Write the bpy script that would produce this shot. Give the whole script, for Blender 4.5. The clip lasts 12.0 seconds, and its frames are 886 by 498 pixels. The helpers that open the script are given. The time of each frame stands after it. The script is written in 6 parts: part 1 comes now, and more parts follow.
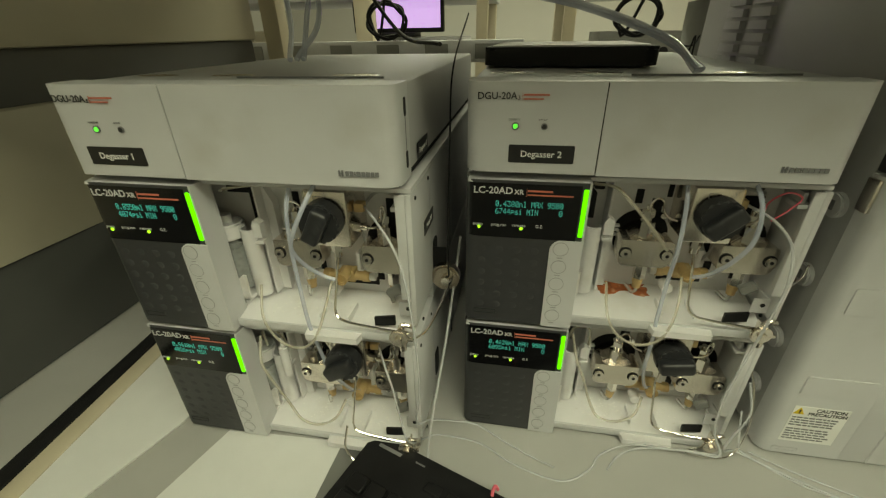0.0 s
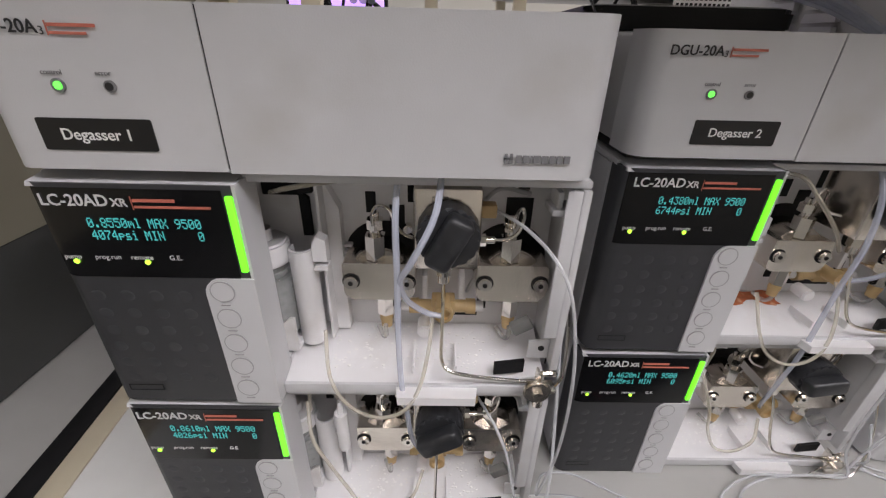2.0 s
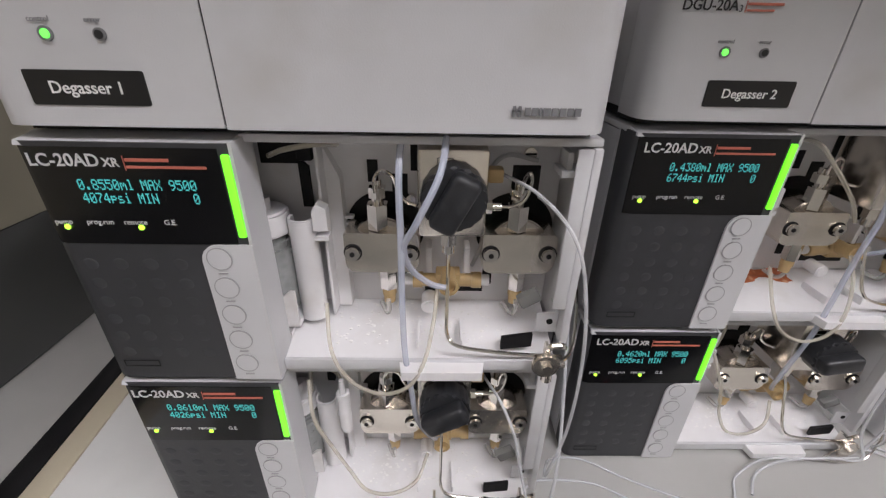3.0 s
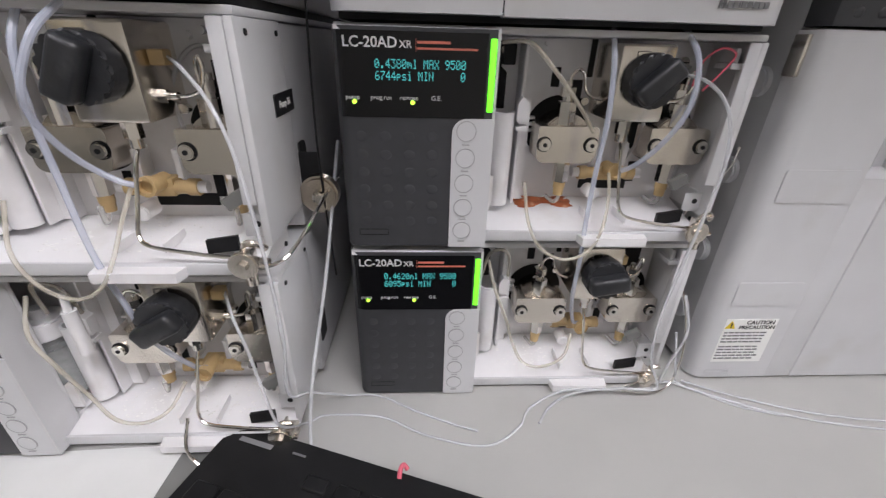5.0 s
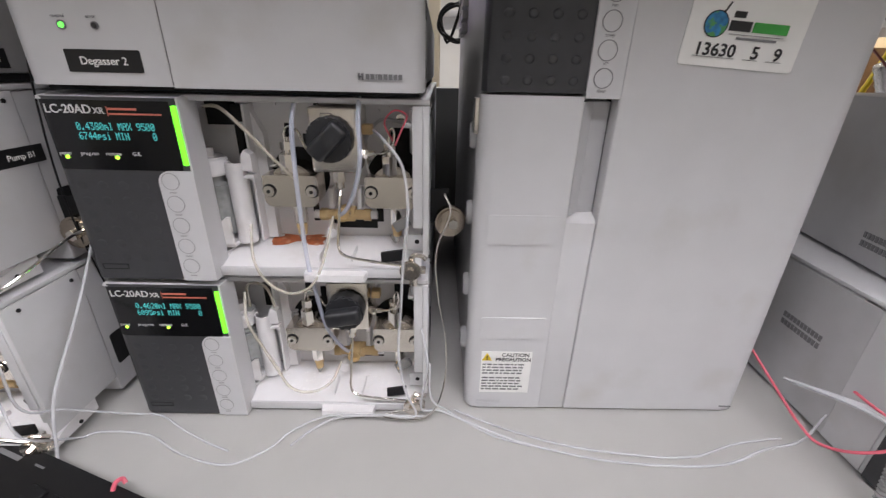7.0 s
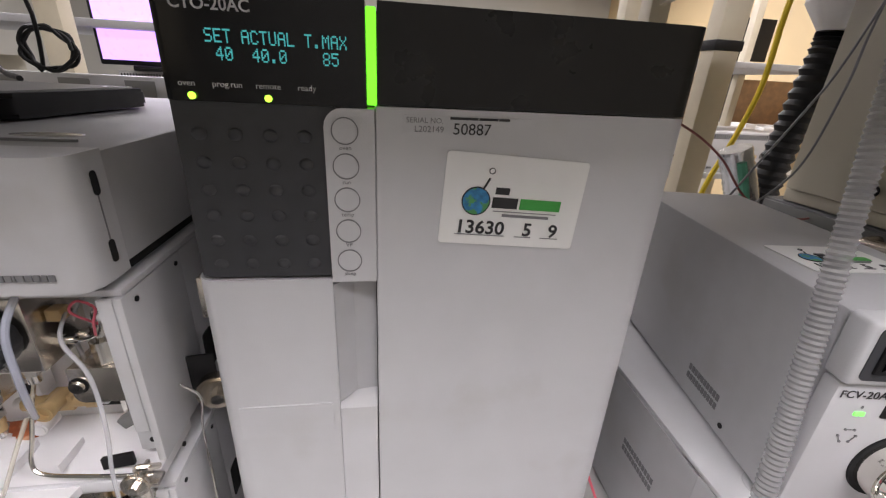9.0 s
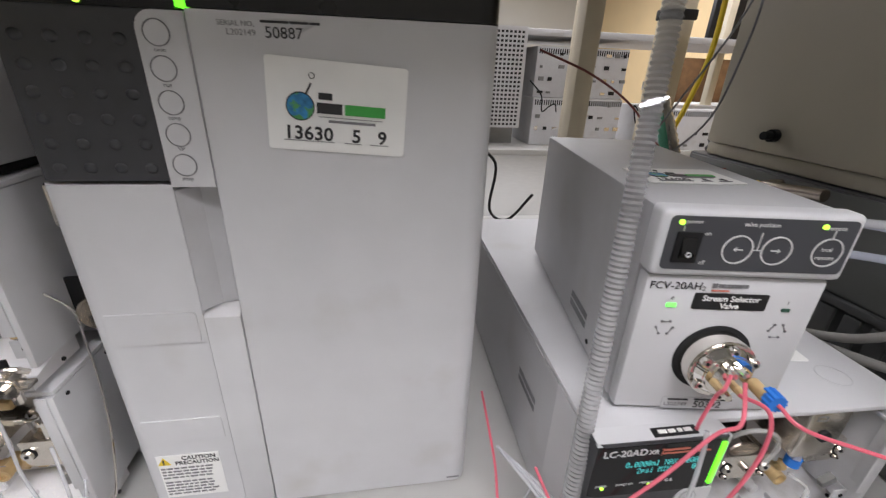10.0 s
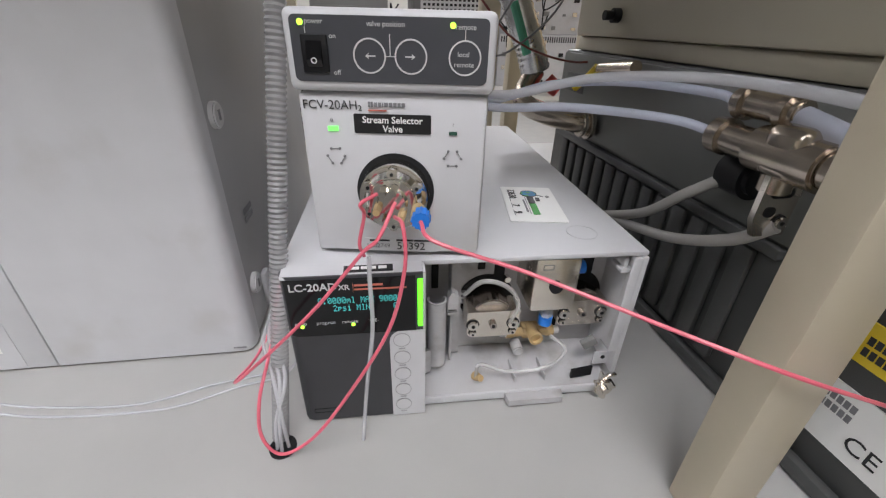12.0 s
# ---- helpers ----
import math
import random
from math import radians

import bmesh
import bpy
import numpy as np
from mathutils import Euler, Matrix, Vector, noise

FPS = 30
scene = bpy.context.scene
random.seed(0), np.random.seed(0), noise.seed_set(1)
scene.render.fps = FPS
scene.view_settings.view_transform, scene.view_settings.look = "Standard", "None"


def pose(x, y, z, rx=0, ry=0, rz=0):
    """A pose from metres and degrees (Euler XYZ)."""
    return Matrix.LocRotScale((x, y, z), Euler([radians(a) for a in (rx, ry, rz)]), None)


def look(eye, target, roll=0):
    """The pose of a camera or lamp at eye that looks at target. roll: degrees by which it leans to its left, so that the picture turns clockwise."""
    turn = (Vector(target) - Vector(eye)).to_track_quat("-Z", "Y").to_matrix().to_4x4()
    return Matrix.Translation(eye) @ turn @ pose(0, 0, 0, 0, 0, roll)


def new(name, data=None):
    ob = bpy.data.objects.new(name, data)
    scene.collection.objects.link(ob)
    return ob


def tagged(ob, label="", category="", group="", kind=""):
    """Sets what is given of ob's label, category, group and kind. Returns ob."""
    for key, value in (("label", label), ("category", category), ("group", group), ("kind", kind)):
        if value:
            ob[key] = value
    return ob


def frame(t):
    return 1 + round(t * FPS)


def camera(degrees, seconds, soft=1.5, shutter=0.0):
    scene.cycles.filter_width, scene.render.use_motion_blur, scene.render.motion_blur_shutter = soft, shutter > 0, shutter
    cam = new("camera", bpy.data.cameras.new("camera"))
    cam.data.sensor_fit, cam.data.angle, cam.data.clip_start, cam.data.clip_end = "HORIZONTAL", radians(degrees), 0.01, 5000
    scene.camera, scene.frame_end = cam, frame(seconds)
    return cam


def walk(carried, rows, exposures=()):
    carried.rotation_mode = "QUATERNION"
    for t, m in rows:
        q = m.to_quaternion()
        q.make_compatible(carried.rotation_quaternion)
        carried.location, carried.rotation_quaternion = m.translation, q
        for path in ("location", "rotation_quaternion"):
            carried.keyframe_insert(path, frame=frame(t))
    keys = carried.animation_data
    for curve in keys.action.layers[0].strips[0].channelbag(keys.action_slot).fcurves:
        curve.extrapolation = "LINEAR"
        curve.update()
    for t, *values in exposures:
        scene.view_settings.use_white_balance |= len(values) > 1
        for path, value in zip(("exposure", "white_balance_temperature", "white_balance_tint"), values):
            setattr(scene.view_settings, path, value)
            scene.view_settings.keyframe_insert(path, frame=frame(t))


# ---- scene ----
cam = camera(94.8, 12.0, soft=1.25, shutter=0.12)
PATH = [
    (0, (-0.0541, -0.3074, 1.2809), (-0.2127, 0.5610, 0.8110), -1.03),
    (0.5, (-0.1131, -0.2570, 1.2517), (-0.1673, 0.6083, 0.7533), 0.41),
    (1, (-0.1593, -0.2322, 1.2318), (-0.1397, 0.6330, 0.7307), 2.96),
    (1.5, (-0.1901, -0.2246, 1.2405), (-0.1630, 0.6546, 0.7649), 2.66),
    (2, (-0.1987, -0.2314, 1.2448), (-0.1816, 0.6540, 0.7803), 1.55),
    (2.5, (-0.2002, -0.2320, 1.2458), (-0.1853, 0.6553, 0.7848), 1.38),
    (2.7, (-0.2010, -0.2330, 1.2408), (-0.1868, 0.6548, 0.7808), 1.25),
    (4.3, (-0.1749, -0.2327, 1.1587), (-0.1266, 0.6486, 0.6885), 1.05),
    (4.5, (-0.1395, -0.2392, 1.1647), (-0.0827, 0.6471, 0.7051), 1.37),
    (5, (-0.0399, -0.2585, 1.1730), (0.0130, 0.6309, 0.7188), 1.68),
    (5.5, (0.0234, -0.2716, 1.1770), (0.0735, 0.6313, 0.7501), 1.83),
    (6, (0.0512, -0.2802, 1.1822), (0.0873, 0.6276, 0.7644), 1.64),
    (6.5, (0.0894, -0.2806, 1.1857), (0.1071, 0.6298, 0.7723), 1.35),
    (7, (0.1771, -0.2874, 1.2007), (0.1882, 0.6275, 0.7970), 1.31),
    (7.5, (0.2571, -0.2706, 1.2376), (0.2941, 0.6439, 0.8348), 2.04),
    (7.7, (0.2758, -0.2559, 1.2497), (0.3392, 0.6603, 0.8541), 2.52),
    (9.3, (0.3088, -0.1947, 1.2903), (0.4587, 0.7170, 0.9079), 2.87),
    (9.5, (0.3185, -0.1994, 1.2812), (0.4683, 0.7115, 0.8967), 2.67),
    (10, (0.3936, -0.2444, 1.2523), (0.5463, 0.6585, 0.8504), 2.25),
    (10.5, (0.5028, -0.2825, 1.2294), (0.6547, 0.6028, 0.7897), 2.21),
    (11, (0.5734, -0.3012, 1.1988), (0.7202, 0.5673, 0.7252), 1.95),
    (11.5, (0.5950, -0.3049, 1.1835), (0.7326, 0.5591, 0.6992), 1.70),
    (12, (0.5945, -0.3058, 1.1829), (0.7319, 0.5571, 0.6965), 1.51),
]
walk(cam, [(t, look(eye, target, roll)) for t, eye, target, roll in PATH],
     exposures=[(0.0, -0.45, 8600, -14), (0.5, -0.3, 7600, -2), (1.2, -0.15, 6550, 15), (2.5, -0.1, 6300, 18), (4.3, 0.12, 6150, 17), (5.5, 0.15, 6150, 17), (7.0, 0.2, 6200, 18), (7.5, 0.12, 6250, 20), (9.3, 0.24, 6300, 19), (10.5, 0.18, 6100, 15), (12.0, 0.2, 6100, 15)])

# world and lamps: a closed laboratory under rows of fluorescent ceiling panels
world = bpy.data.worlds.new("laboratory_air")
scene.world = world
world.use_nodes = True
world.node_tree.nodes["Background"].inputs[0].default_value = (0.9, 0.95, 1.0, 1)
world.node_tree.nodes["Background"].inputs[1].default_value = 0.015
LAMPS = [(-1.3, -1.08, 8), (0.5, -1.08, 20), (2.3, -1.08, 30), (-1.3, 1.9, 7), (0.5, 1.9, 7), (2.3, 1.9, 12), (-1.3, 4.2, 45), (0.5, 4.2, 45), (2.3, 4.2, 60)]
CEIL = 2.75
for lx, ly, power in LAMPS:
    lamp = bpy.data.lights.new("ceiling_panel_light", "AREA")
    lamp.shape, lamp.size, lamp.size_y, lamp.energy, lamp.color = "RECTANGLE", 1.15, 0.55, power, (1.0, 0.985, 0.95)
    lo = new("ceiling_panel_light", lamp)
    lo.matrix_world = pose(lx, ly, CEIL - 0.03)


# ---- materials ----
def mat(name, col, rough=0.5, metal=0.0, var=0.06, scale=40.0, bump=0.0, bscale=300.0, coat=0.0, emit=0.0, alpha=1.0, trans=0.0, stain=None, stain_scale=6.0, stain_lo=0.55, stain_hi=0.75, random_tint=0.0, spec=None):
    m = bpy.data.materials.new(name)
    m.use_nodes = True
    nt = m.node_tree
    b = nt.nodes["Principled BSDF"]
    b.inputs["Roughness"].default_value = rough
    b.inputs["Metallic"].default_value = metal
    b.inputs["Coat Weight"].default_value = coat
    b.inputs["Alpha"].default_value = alpha
    b.inputs["Transmission Weight"].default_value = trans
    if spec is not None:
        b.inputs["Specular IOR Level"].default_value = spec
    tc = nt.nodes.new("ShaderNodeTexCoord")
    n1 = nt.nodes.new("ShaderNodeTexNoise")
    n1.inputs["Scale"].default_value = scale
    n1.inputs["Detail"].default_value = 6
    nt.links.new(tc.outputs["Object"], n1.inputs["Vector"])
    ramp = nt.nodes.new("ShaderNodeMapRange")
    ramp.inputs["From Min"].default_value, ramp.inputs["From Max"].default_value = 0.3, 0.7
    ramp.inputs["To Min"].default_value, ramp.inputs["To Max"].default_value = 1 - var, 1 + var
    nt.links.new(n1.outputs["Fac"], ramp.inputs["Value"])
    mul = nt.nodes.new("ShaderNodeMix")
    mul.data_type, mul.blend_type = "RGBA", "MULTIPLY"
    mul.inputs[0].default_value = 1.0
    mul.inputs[6].default_value = (*col, 1)
    nt.links.new(ramp.outputs["Result"], mul.inputs[7])
    out = mul.outputs[2]
    if stain:
        n2 = nt.nodes.new("ShaderNodeTexNoise")
        n2.inputs["Scale"].default_value = stain_scale
        n2.inputs["Detail"].default_value = 8
        nt.links.new(tc.outputs["Object"], n2.inputs["Vector"])
        r2 = nt.nodes.new("ShaderNodeMapRange")
        r2.inputs["From Min"].default_value, r2.inputs["From Max"].default_value = stain_lo, stain_hi
        nt.links.new(n2.outputs["Fac"], r2.inputs["Value"])
        mx = nt.nodes.new("ShaderNodeMix")
        mx.data_type = "RGBA"
        nt.links.new(r2.outputs["Result"], mx.inputs[0])
        nt.links.new(out, mx.inputs[6])
        mx.inputs[7].default_value = (*stain, 1)
        out = mx.outputs[2]
    nt.links.new(out, b.inputs["Base Color"])
    rr = nt.nodes.new("ShaderNodeMapRange")
    rr.inputs["From Min"].default_value, rr.inputs["From Max"].default_value = 0.3, 0.7
    rr.inputs["To Min"].default_value, rr.inputs["To Max"].default_value = max(0.02, rough * 0.85), min(1, rough * 1.15)
    nt.links.new(n1.outputs["Fac"], rr.inputs["Value"])
    nt.links.new(rr.outputs["Result"], b.inputs["Roughness"])
    if bump:
        n3 = nt.nodes.new("ShaderNodeTexNoise")
        n3.inputs["Scale"].default_value = bscale
        n3.inputs["Detail"].default_value = 4
        nt.links.new(tc.outputs["Object"], n3.inputs["Vector"])
        bp = nt.nodes.new("ShaderNodeBump")
        bp.inputs["Strength"].default_value = bump
        bp.inputs["Distance"].default_value = 0.001
        nt.links.new(n3.outputs["Fac"], bp.inputs["Height"])
        nt.links.new(bp.outputs["Normal"], b.inputs["Normal"])
    if emit:
        b.inputs["Emission Color"].default_value = (*col, 1)
        b.inputs["Emission Strength"].default_value = emit
    return m


WHITE = mat("white_moulded_plastic", (0.60, 0.60, 0.615), 0.42, var=0.03, scale=25, bump=0.12, bscale=1400, stain=(0.53, 0.52, 0.51), stain_scale=14, stain_lo=0.58, stain_hi=0.8)
PAINT = mat("light_grey_textured_paint", (0.52, 0.52, 0.535), 0.45, var=0.03, scale=60, bump=0.25, bscale=1800, stain=(0.44, 0.43, 0.42), stain_scale=9, stain_lo=0.6, stain_hi=0.85)
INNER = mat("off_white_inner_plastic", (0.78, 0.77, 0.78), 0.5, var=0.04, scale=30, stain=(0.6, 0.57, 0.54), stain_scale=22, stain_lo=0.56, stain_hi=0.8)
# greyer copy of INNER: grime, plus the recess's shade put into the colour
DULL = mat("shaded_grubby_inner_plastic", (0.5, 0.495, 0.5), 0.5, var=0.06, scale=30, stain=(0.34, 0.32, 0.3), stain_scale=40, stain_lo=0.52, stain_hi=0.75)
BLACKGLOSS = mat("smoked_black_display_window", (0.006, 0.006, 0.007), 0.16, var=0.1, spec=0.35)
KEYGREY = mat("dark_grey_keypad_film", (0.044, 0.045, 0.05), 0.46, var=0.12, scale=90, bump=0.15, bscale=2000)
BLACK = mat("matte_black_plastic", (0.010, 0.010, 0.011), 0.5, spec=0.28, var=0.2, scale=80, bump=0.2, bscale=1500)
KNOB = mat("worn_black_bakelite", (0.022, 0.023, 0.026), 0.36, var=0.25, scale=120, bump=0.15, bscale=900, stain=(0.06, 0.06, 0.062), stain_scale=60, stain_lo=0.6, stain_hi=0.8)
# near-black that paints in the shade inside holes, slots, wells and gaps
HOLE = mat("unlit_hole_black", (0.008, 0.008, 0.009), 0.85, var=0.1)
def brushed(name, col, rough, strength, along=(1.0, 1.0, 0.06)):
    """Metal with fine machining lines along one direction."""
    m = mat(name, col, rough, metal=1.0, var=0.07, scale=70)
    nt = m.node_tree
    tc = nt.nodes.new("ShaderNodeTexCoord")
    mp = nt.nodes.new("ShaderNodeMapping")
    mp.inputs["Scale"].default_value = along
    n = nt.nodes.new("ShaderNodeTexNoise")
    n.inputs["Scale"].default_value = 2600
    bp = nt.nodes.new("ShaderNodeBump")
    bp.inputs["Strength"].default_value, bp.inputs["Distance"].default_value = strength, 0.0004
    nt.links.new(tc.outputs["Object"], mp.inputs["Vector"])
    nt.links.new(mp.outputs["Vector"], n.inputs["Vector"])
    nt.links.new(n.outputs["Fac"], bp.inputs["Height"])
    nt.links.new(bp.outputs["Normal"], nt.nodes["Principled BSDF"].inputs["Normal"])
    return m


STEEL = brushed("machined_stainless_steel", (0.8, 0.75, 0.68), 0.24, 0.12)
DARKSTEEL = brushed("darker_turned_steel", (0.5, 0.46, 0.42), 0.16, 0.1, (0.06, 1.0, 1.0))
POLISH = mat("polished_steel", (0.8, 0.77, 0.72), 0.09, metal=1.0, var=0.06, scale=60)
TAN = mat("tan_peek_plastic", (0.52, 0.37, 0.18), 0.45, var=0.1, scale=120)
CREAMTUBE = mat("yellowed_soft_tubing", (0.68, 0.63, 0.53), 0.3, var=0.08, alpha=0.42)
PTFE = mat("milky_fluoropolymer_tubing", (0.76, 0.77, 0.8), 0.22, var=0.05, alpha=0.5)
BLUETUBE = mat("translucent_blue_white_tubing", (0.68, 0.72, 0.85), 0.2, var=0.05, alpha=0.5)
CLEAR = mat("clear_glass_bottle", (0.72, 0.74, 0.74), 0.05, var=0.12, scale=220, alpha=0.36, bump=0.6, bscale=240)
HAZE = mat("hazy_soft_tubing", (0.75, 0.74, 0.72), 0.25, var=0.05, alpha=0.35)
PINK = mat("red_pink_capillary_tubing", (0.78, 0.15, 0.21), 0.35, var=0.06)
BLUE = mat("blue_fitting_plastic", (0.02, 0.2, 0.72), 0.4, var=0.1)
GREEN_L = mat("lit_green_bar", (0.16, 1.0, 0.02), 0.4, var=0.0, emit=1.25)
LED_L = mat("lit_yellow_green_led", (0.45, 1.0, 0.05), 0.4, var=0.0, emit=1.8)
LED_G = mat("lit_green_led", (0.15, 1.0, 0.1), 0.4, var=0.0, emit=1.3)
CYAN = mat("lit_cyan_characters", (0.06, 0.42, 0.4), 0.5, var=0.0, emit=0.55)
INKW = mat("pale_grey_print", (0.62, 0.62, 0.62), 0.5, var=0.03)
INKG = mat("grey_print", (0.2, 0.2, 0.21), 0.5, var=0.03)
INKKEY = mat("pale_grey_key_print", (0.36, 0.36, 0.37), 0.5, var=0.05)
INKB = mat("black_print", (0.02, 0.02, 0.022), 0.5, var=0.03)
INKR = mat("faded_red_print", (0.55, 0.16, 0.11), 0.5, var=0.1)
INKGREEN = mat("green_print", (0.05, 0.36, 0.06), 0.5, var=0.05)
INKBLUE = mat("blue_print", (0.03, 0.2, 0.42), 0.5, var=0.35, scale=260, stain=(0.08, 0.32, 0.1), stain_scale=160, stain_lo=0.5, stain_hi=0.56)
LABELB = mat("black_label_tape", (0.012, 0.012, 0.013), 0.35, var=0.1)
LABELW = mat("white_paper_sticker", (0.86, 0.86, 0.84), 0.5, var=0.02)
YELLOW = mat("yellow_label", (0.75, 0.55, 0.02), 0.45, var=0.05)
BENCH = mat("grey_white_laminate_benchtop", (0.43, 0.425, 0.41), 0.38, var=0.03, scale=18, bump=0.05, bscale=600, stain=(0.36, 0.352, 0.34), stain_scale=5, stain_lo=0.55, stain_hi=0.85)
BEIGE = mat("beige_painted_metal", (0.55, 0.49, 0.37), 0.45, var=0.03, scale=25, bump=0.1, bscale=900, stain=(0.45, 0.4, 0.3), stain_scale=10, stain_lo=0.6, stain_hi=0.85)
CREAM = mat("cream_cabinet_paint", (0.44, 0.41, 0.32), 0.5, var=0.03, scale=12, bump=0.1, bscale=1200)
DKGREY = mat("dark_grey_painted_panel", (0.075, 0.077, 0.075), 0.42, var=0.08, scale=14, bump=0.2, bscale=1300)
CASEGREY = mat("light_grey_case_paint", (0.4, 0.4, 0.405), 0.42, var=0.04, scale=20, bump=0.2, bscale=1600, stain=(0.33, 0.33, 0.33), stain_scale=7, stain_lo=0.6, stain_hi=0.85)
MIDGREY = mat("mid_grey_painted_panel", (0.2, 0.2, 0.195), 0.45, var=0.06, scale=14, bump=0.15, bscale=1300)
PAPER = mat("white_paper", (0.74, 0.74, 0.73), 0.7, var=0.02)
RUST = mat("dried_orange_salt_stain", (0.36, 0.1, 0.035), 0.7, var=0.4, scale=160, bump=0.5, bscale=400, stain=(0.6, 0.33, 0.2), stain_scale=120, stain_lo=0.55, stain_hi=0.7)
SALT = mat("dried_white_salt_crust", (0.8, 0.79, 0.78), 0.8, var=0.1, scale=120, bump=0.8, bscale=260)
WALLP = mat("white_wall_paint", (0.5, 0.49, 0.45), 0.6, var=0.02, scale=4)
WOOD = mat("brown_desk_wood", (0.2, 0.11, 0.05), 0.45, var=0.25, scale=20)
TANWALL = mat("warm_tan_wall_paint", (0.66, 0.5, 0.28), 0.6, var=0.03, scale=4)
FLOORM = mat("grey_vinyl_floor", (0.2, 0.2, 0.195), 0.4, var=0.08, scale=9)
CEILM = mat("white_ceiling_tile", (0.65, 0.65, 0.63), 0.8, var=0.04, scale=60)
SCREEN = mat("lit_violet_screen", (0.55, 0.35, 0.9), 0.3, var=0.02, emit=1.4)
REDBROWN = mat("red_brown_wire_sleeve", (0.22, 0.06, 0.05), 0.45)
PANELLIT = mat("lit_ceiling_diffuser", (1.0, 0.98, 0.94), 0.5, var=0.0, emit=5.0)
HOSEGREY = mat("grey_rubber_hose", (0.33, 0.32, 0.3), 0.5, var=0.08)
RIBBED = mat("grey_translucent_conduit_plastic", (0.38, 0.38, 0.385), 0.35, var=0.08, alpha=0.5)
FOIL = mat("silver_foil_duct", (0.7, 0.7, 0.7), 0.22, metal=0.9, var=0.1, scale=80)


# ---- mesh helpers ----
def box(bm, x0, x1, y0, y1, z0, z1, bevel=0.0, segs=2):
    vs = [bm.verts.new((x, y, z)) for x in (x0, x1) for y in (y0, y1) for z in (z0, z1)]
    fs = [bm.faces.new([vs[i] for i in f]) for f in ((0, 1, 3, 2), (4, 6, 7, 5), (0, 4, 5, 1), (2, 3, 7, 6), (0, 2, 6, 4), (1, 5, 7, 3))]
    if bevel:
        es = list({e for f in fs for e in f.edges})
        bmesh.ops.bevel(bm, geom=es, offset=bevel, segments=segs, affect="EDGES", profile=0.5)
    return bm


def axis_matrix(axis):
    return {"x": Matrix.Rotation(radians(90), 4, "Y"), "y": Matrix.Rotation(radians(90), 4, "X"), "z": Matrix.Identity(4)}[axis]


def cyl(bm, c, axis, r, length, segs=24, r2=None, bevel=0.0):
    """A cylinder or cone round the point c, along an axis; r2 is the radius at the far (+z) end, or at -y for axis y."""
    m = Matrix.Translation(c) @ axis_matrix(axis)
    g = bmesh.ops.create_cone(bm, cap_ends=True, cap_tris=False, segments=segs, radius1=r, radius2=r if r2 is None else r2, depth=length, matrix=m)
    if bevel:
        es = [e for e in {e for v in g["verts"] for e in v.link_edges} if any(len(f.verts) > 4 for f in e.link_faces)]
        bmesh.ops.bevel(bm, geom=es, offset=bevel, segments=2, affect="EDGES")
    return bm


def ring(bm, c, axis, r, width, height, segs=28):
    """A flat ring (washer)."""
    m = Matrix.Translation(c) @ axis_matrix(axis)
    ro, ri = r, r - width
    loops = []
    for rr, h in ((ri, -height / 2), (ro, -height / 2), (ro, height / 2), (ri, height / 2)):
        loops.append([bm.verts.new(m @ Vector((rr * math.cos(2 * math.pi * i / segs), rr * math.sin(2 * math.pi * i / segs), h))) for i in range(segs)])
    for k in range(4):
        a, b = loops[k], loops[(k + 1) % 4]
        for i in range(segs):
            j = (i + 1) % segs
            bm.faces.new((a[i], a[j], b[j], b[i]))
    return bm


def outline(bm, pts, y0, y1, axis="y"):
    """A prism of a closed outline: pts (x, z) between two y; axis z: pts (x, y) between two z; axis x: pts (y, z) between two x."""
    put = {"y": lambda p, d: (p[0], d, p[1]), "z": lambda p, d: (p[0], p[1], d), "x": lambda p, d: (d, p[0], p[1])}[axis]
    a = [bm.verts.new(put(p, y0)) for p in pts]
    b = [bm.verts.new(put(p, y1)) for p in pts]
    bm.faces.new(a)
    bm.faces.new(b[::-1])
    n = len(pts)
    for i in range(n):
        j = (i + 1) % n
        bm.faces.new((a[j], a[i], b[i], b[j]))
    return bm


def rounded(x0, x1, z0, z1, radii, n=5):
    """A rectangle's outline with radii at (bottom left, bottom right, top right, top left)."""
    pts = []
    for (cx, cz, a0), r in zip(((x0, z0, 180), (x1, z0, 270), (x1, z1, 0), (x0, z1, 90)), radii):
        if r <= 0:
            pts.append((cx, cz))
            continue
        ox, oz = cx + (r if cx == x0 else -r), cz + (r if cz == z0 else -r)
        for i in range(n + 1):
            a = radians(a0 + 90 * i / n)
            pts.append((ox + r * math.cos(a), oz + r * math.sin(a)))
    return pts


def smooth_path(pts, sub=6):
    pts = [Vector(p) for p in pts]
    ext = [2 * pts[0] - pts[1], *pts, 2 * pts[-1] - pts[-2]]
    out = []
    for i in range(1, len(ext) - 2):
        a, b, c, d = ext[i - 1 : i + 3]
        for k in range(sub):
            t = k / sub
            out.append(0.5 * (2 * b + (c - a) * t + (2 * a - 5 * b + 4 * c - d) * t * t + (3 * b - a - 3 * c + d) * t ** 3))
    out.append(pts[-1])
    return out


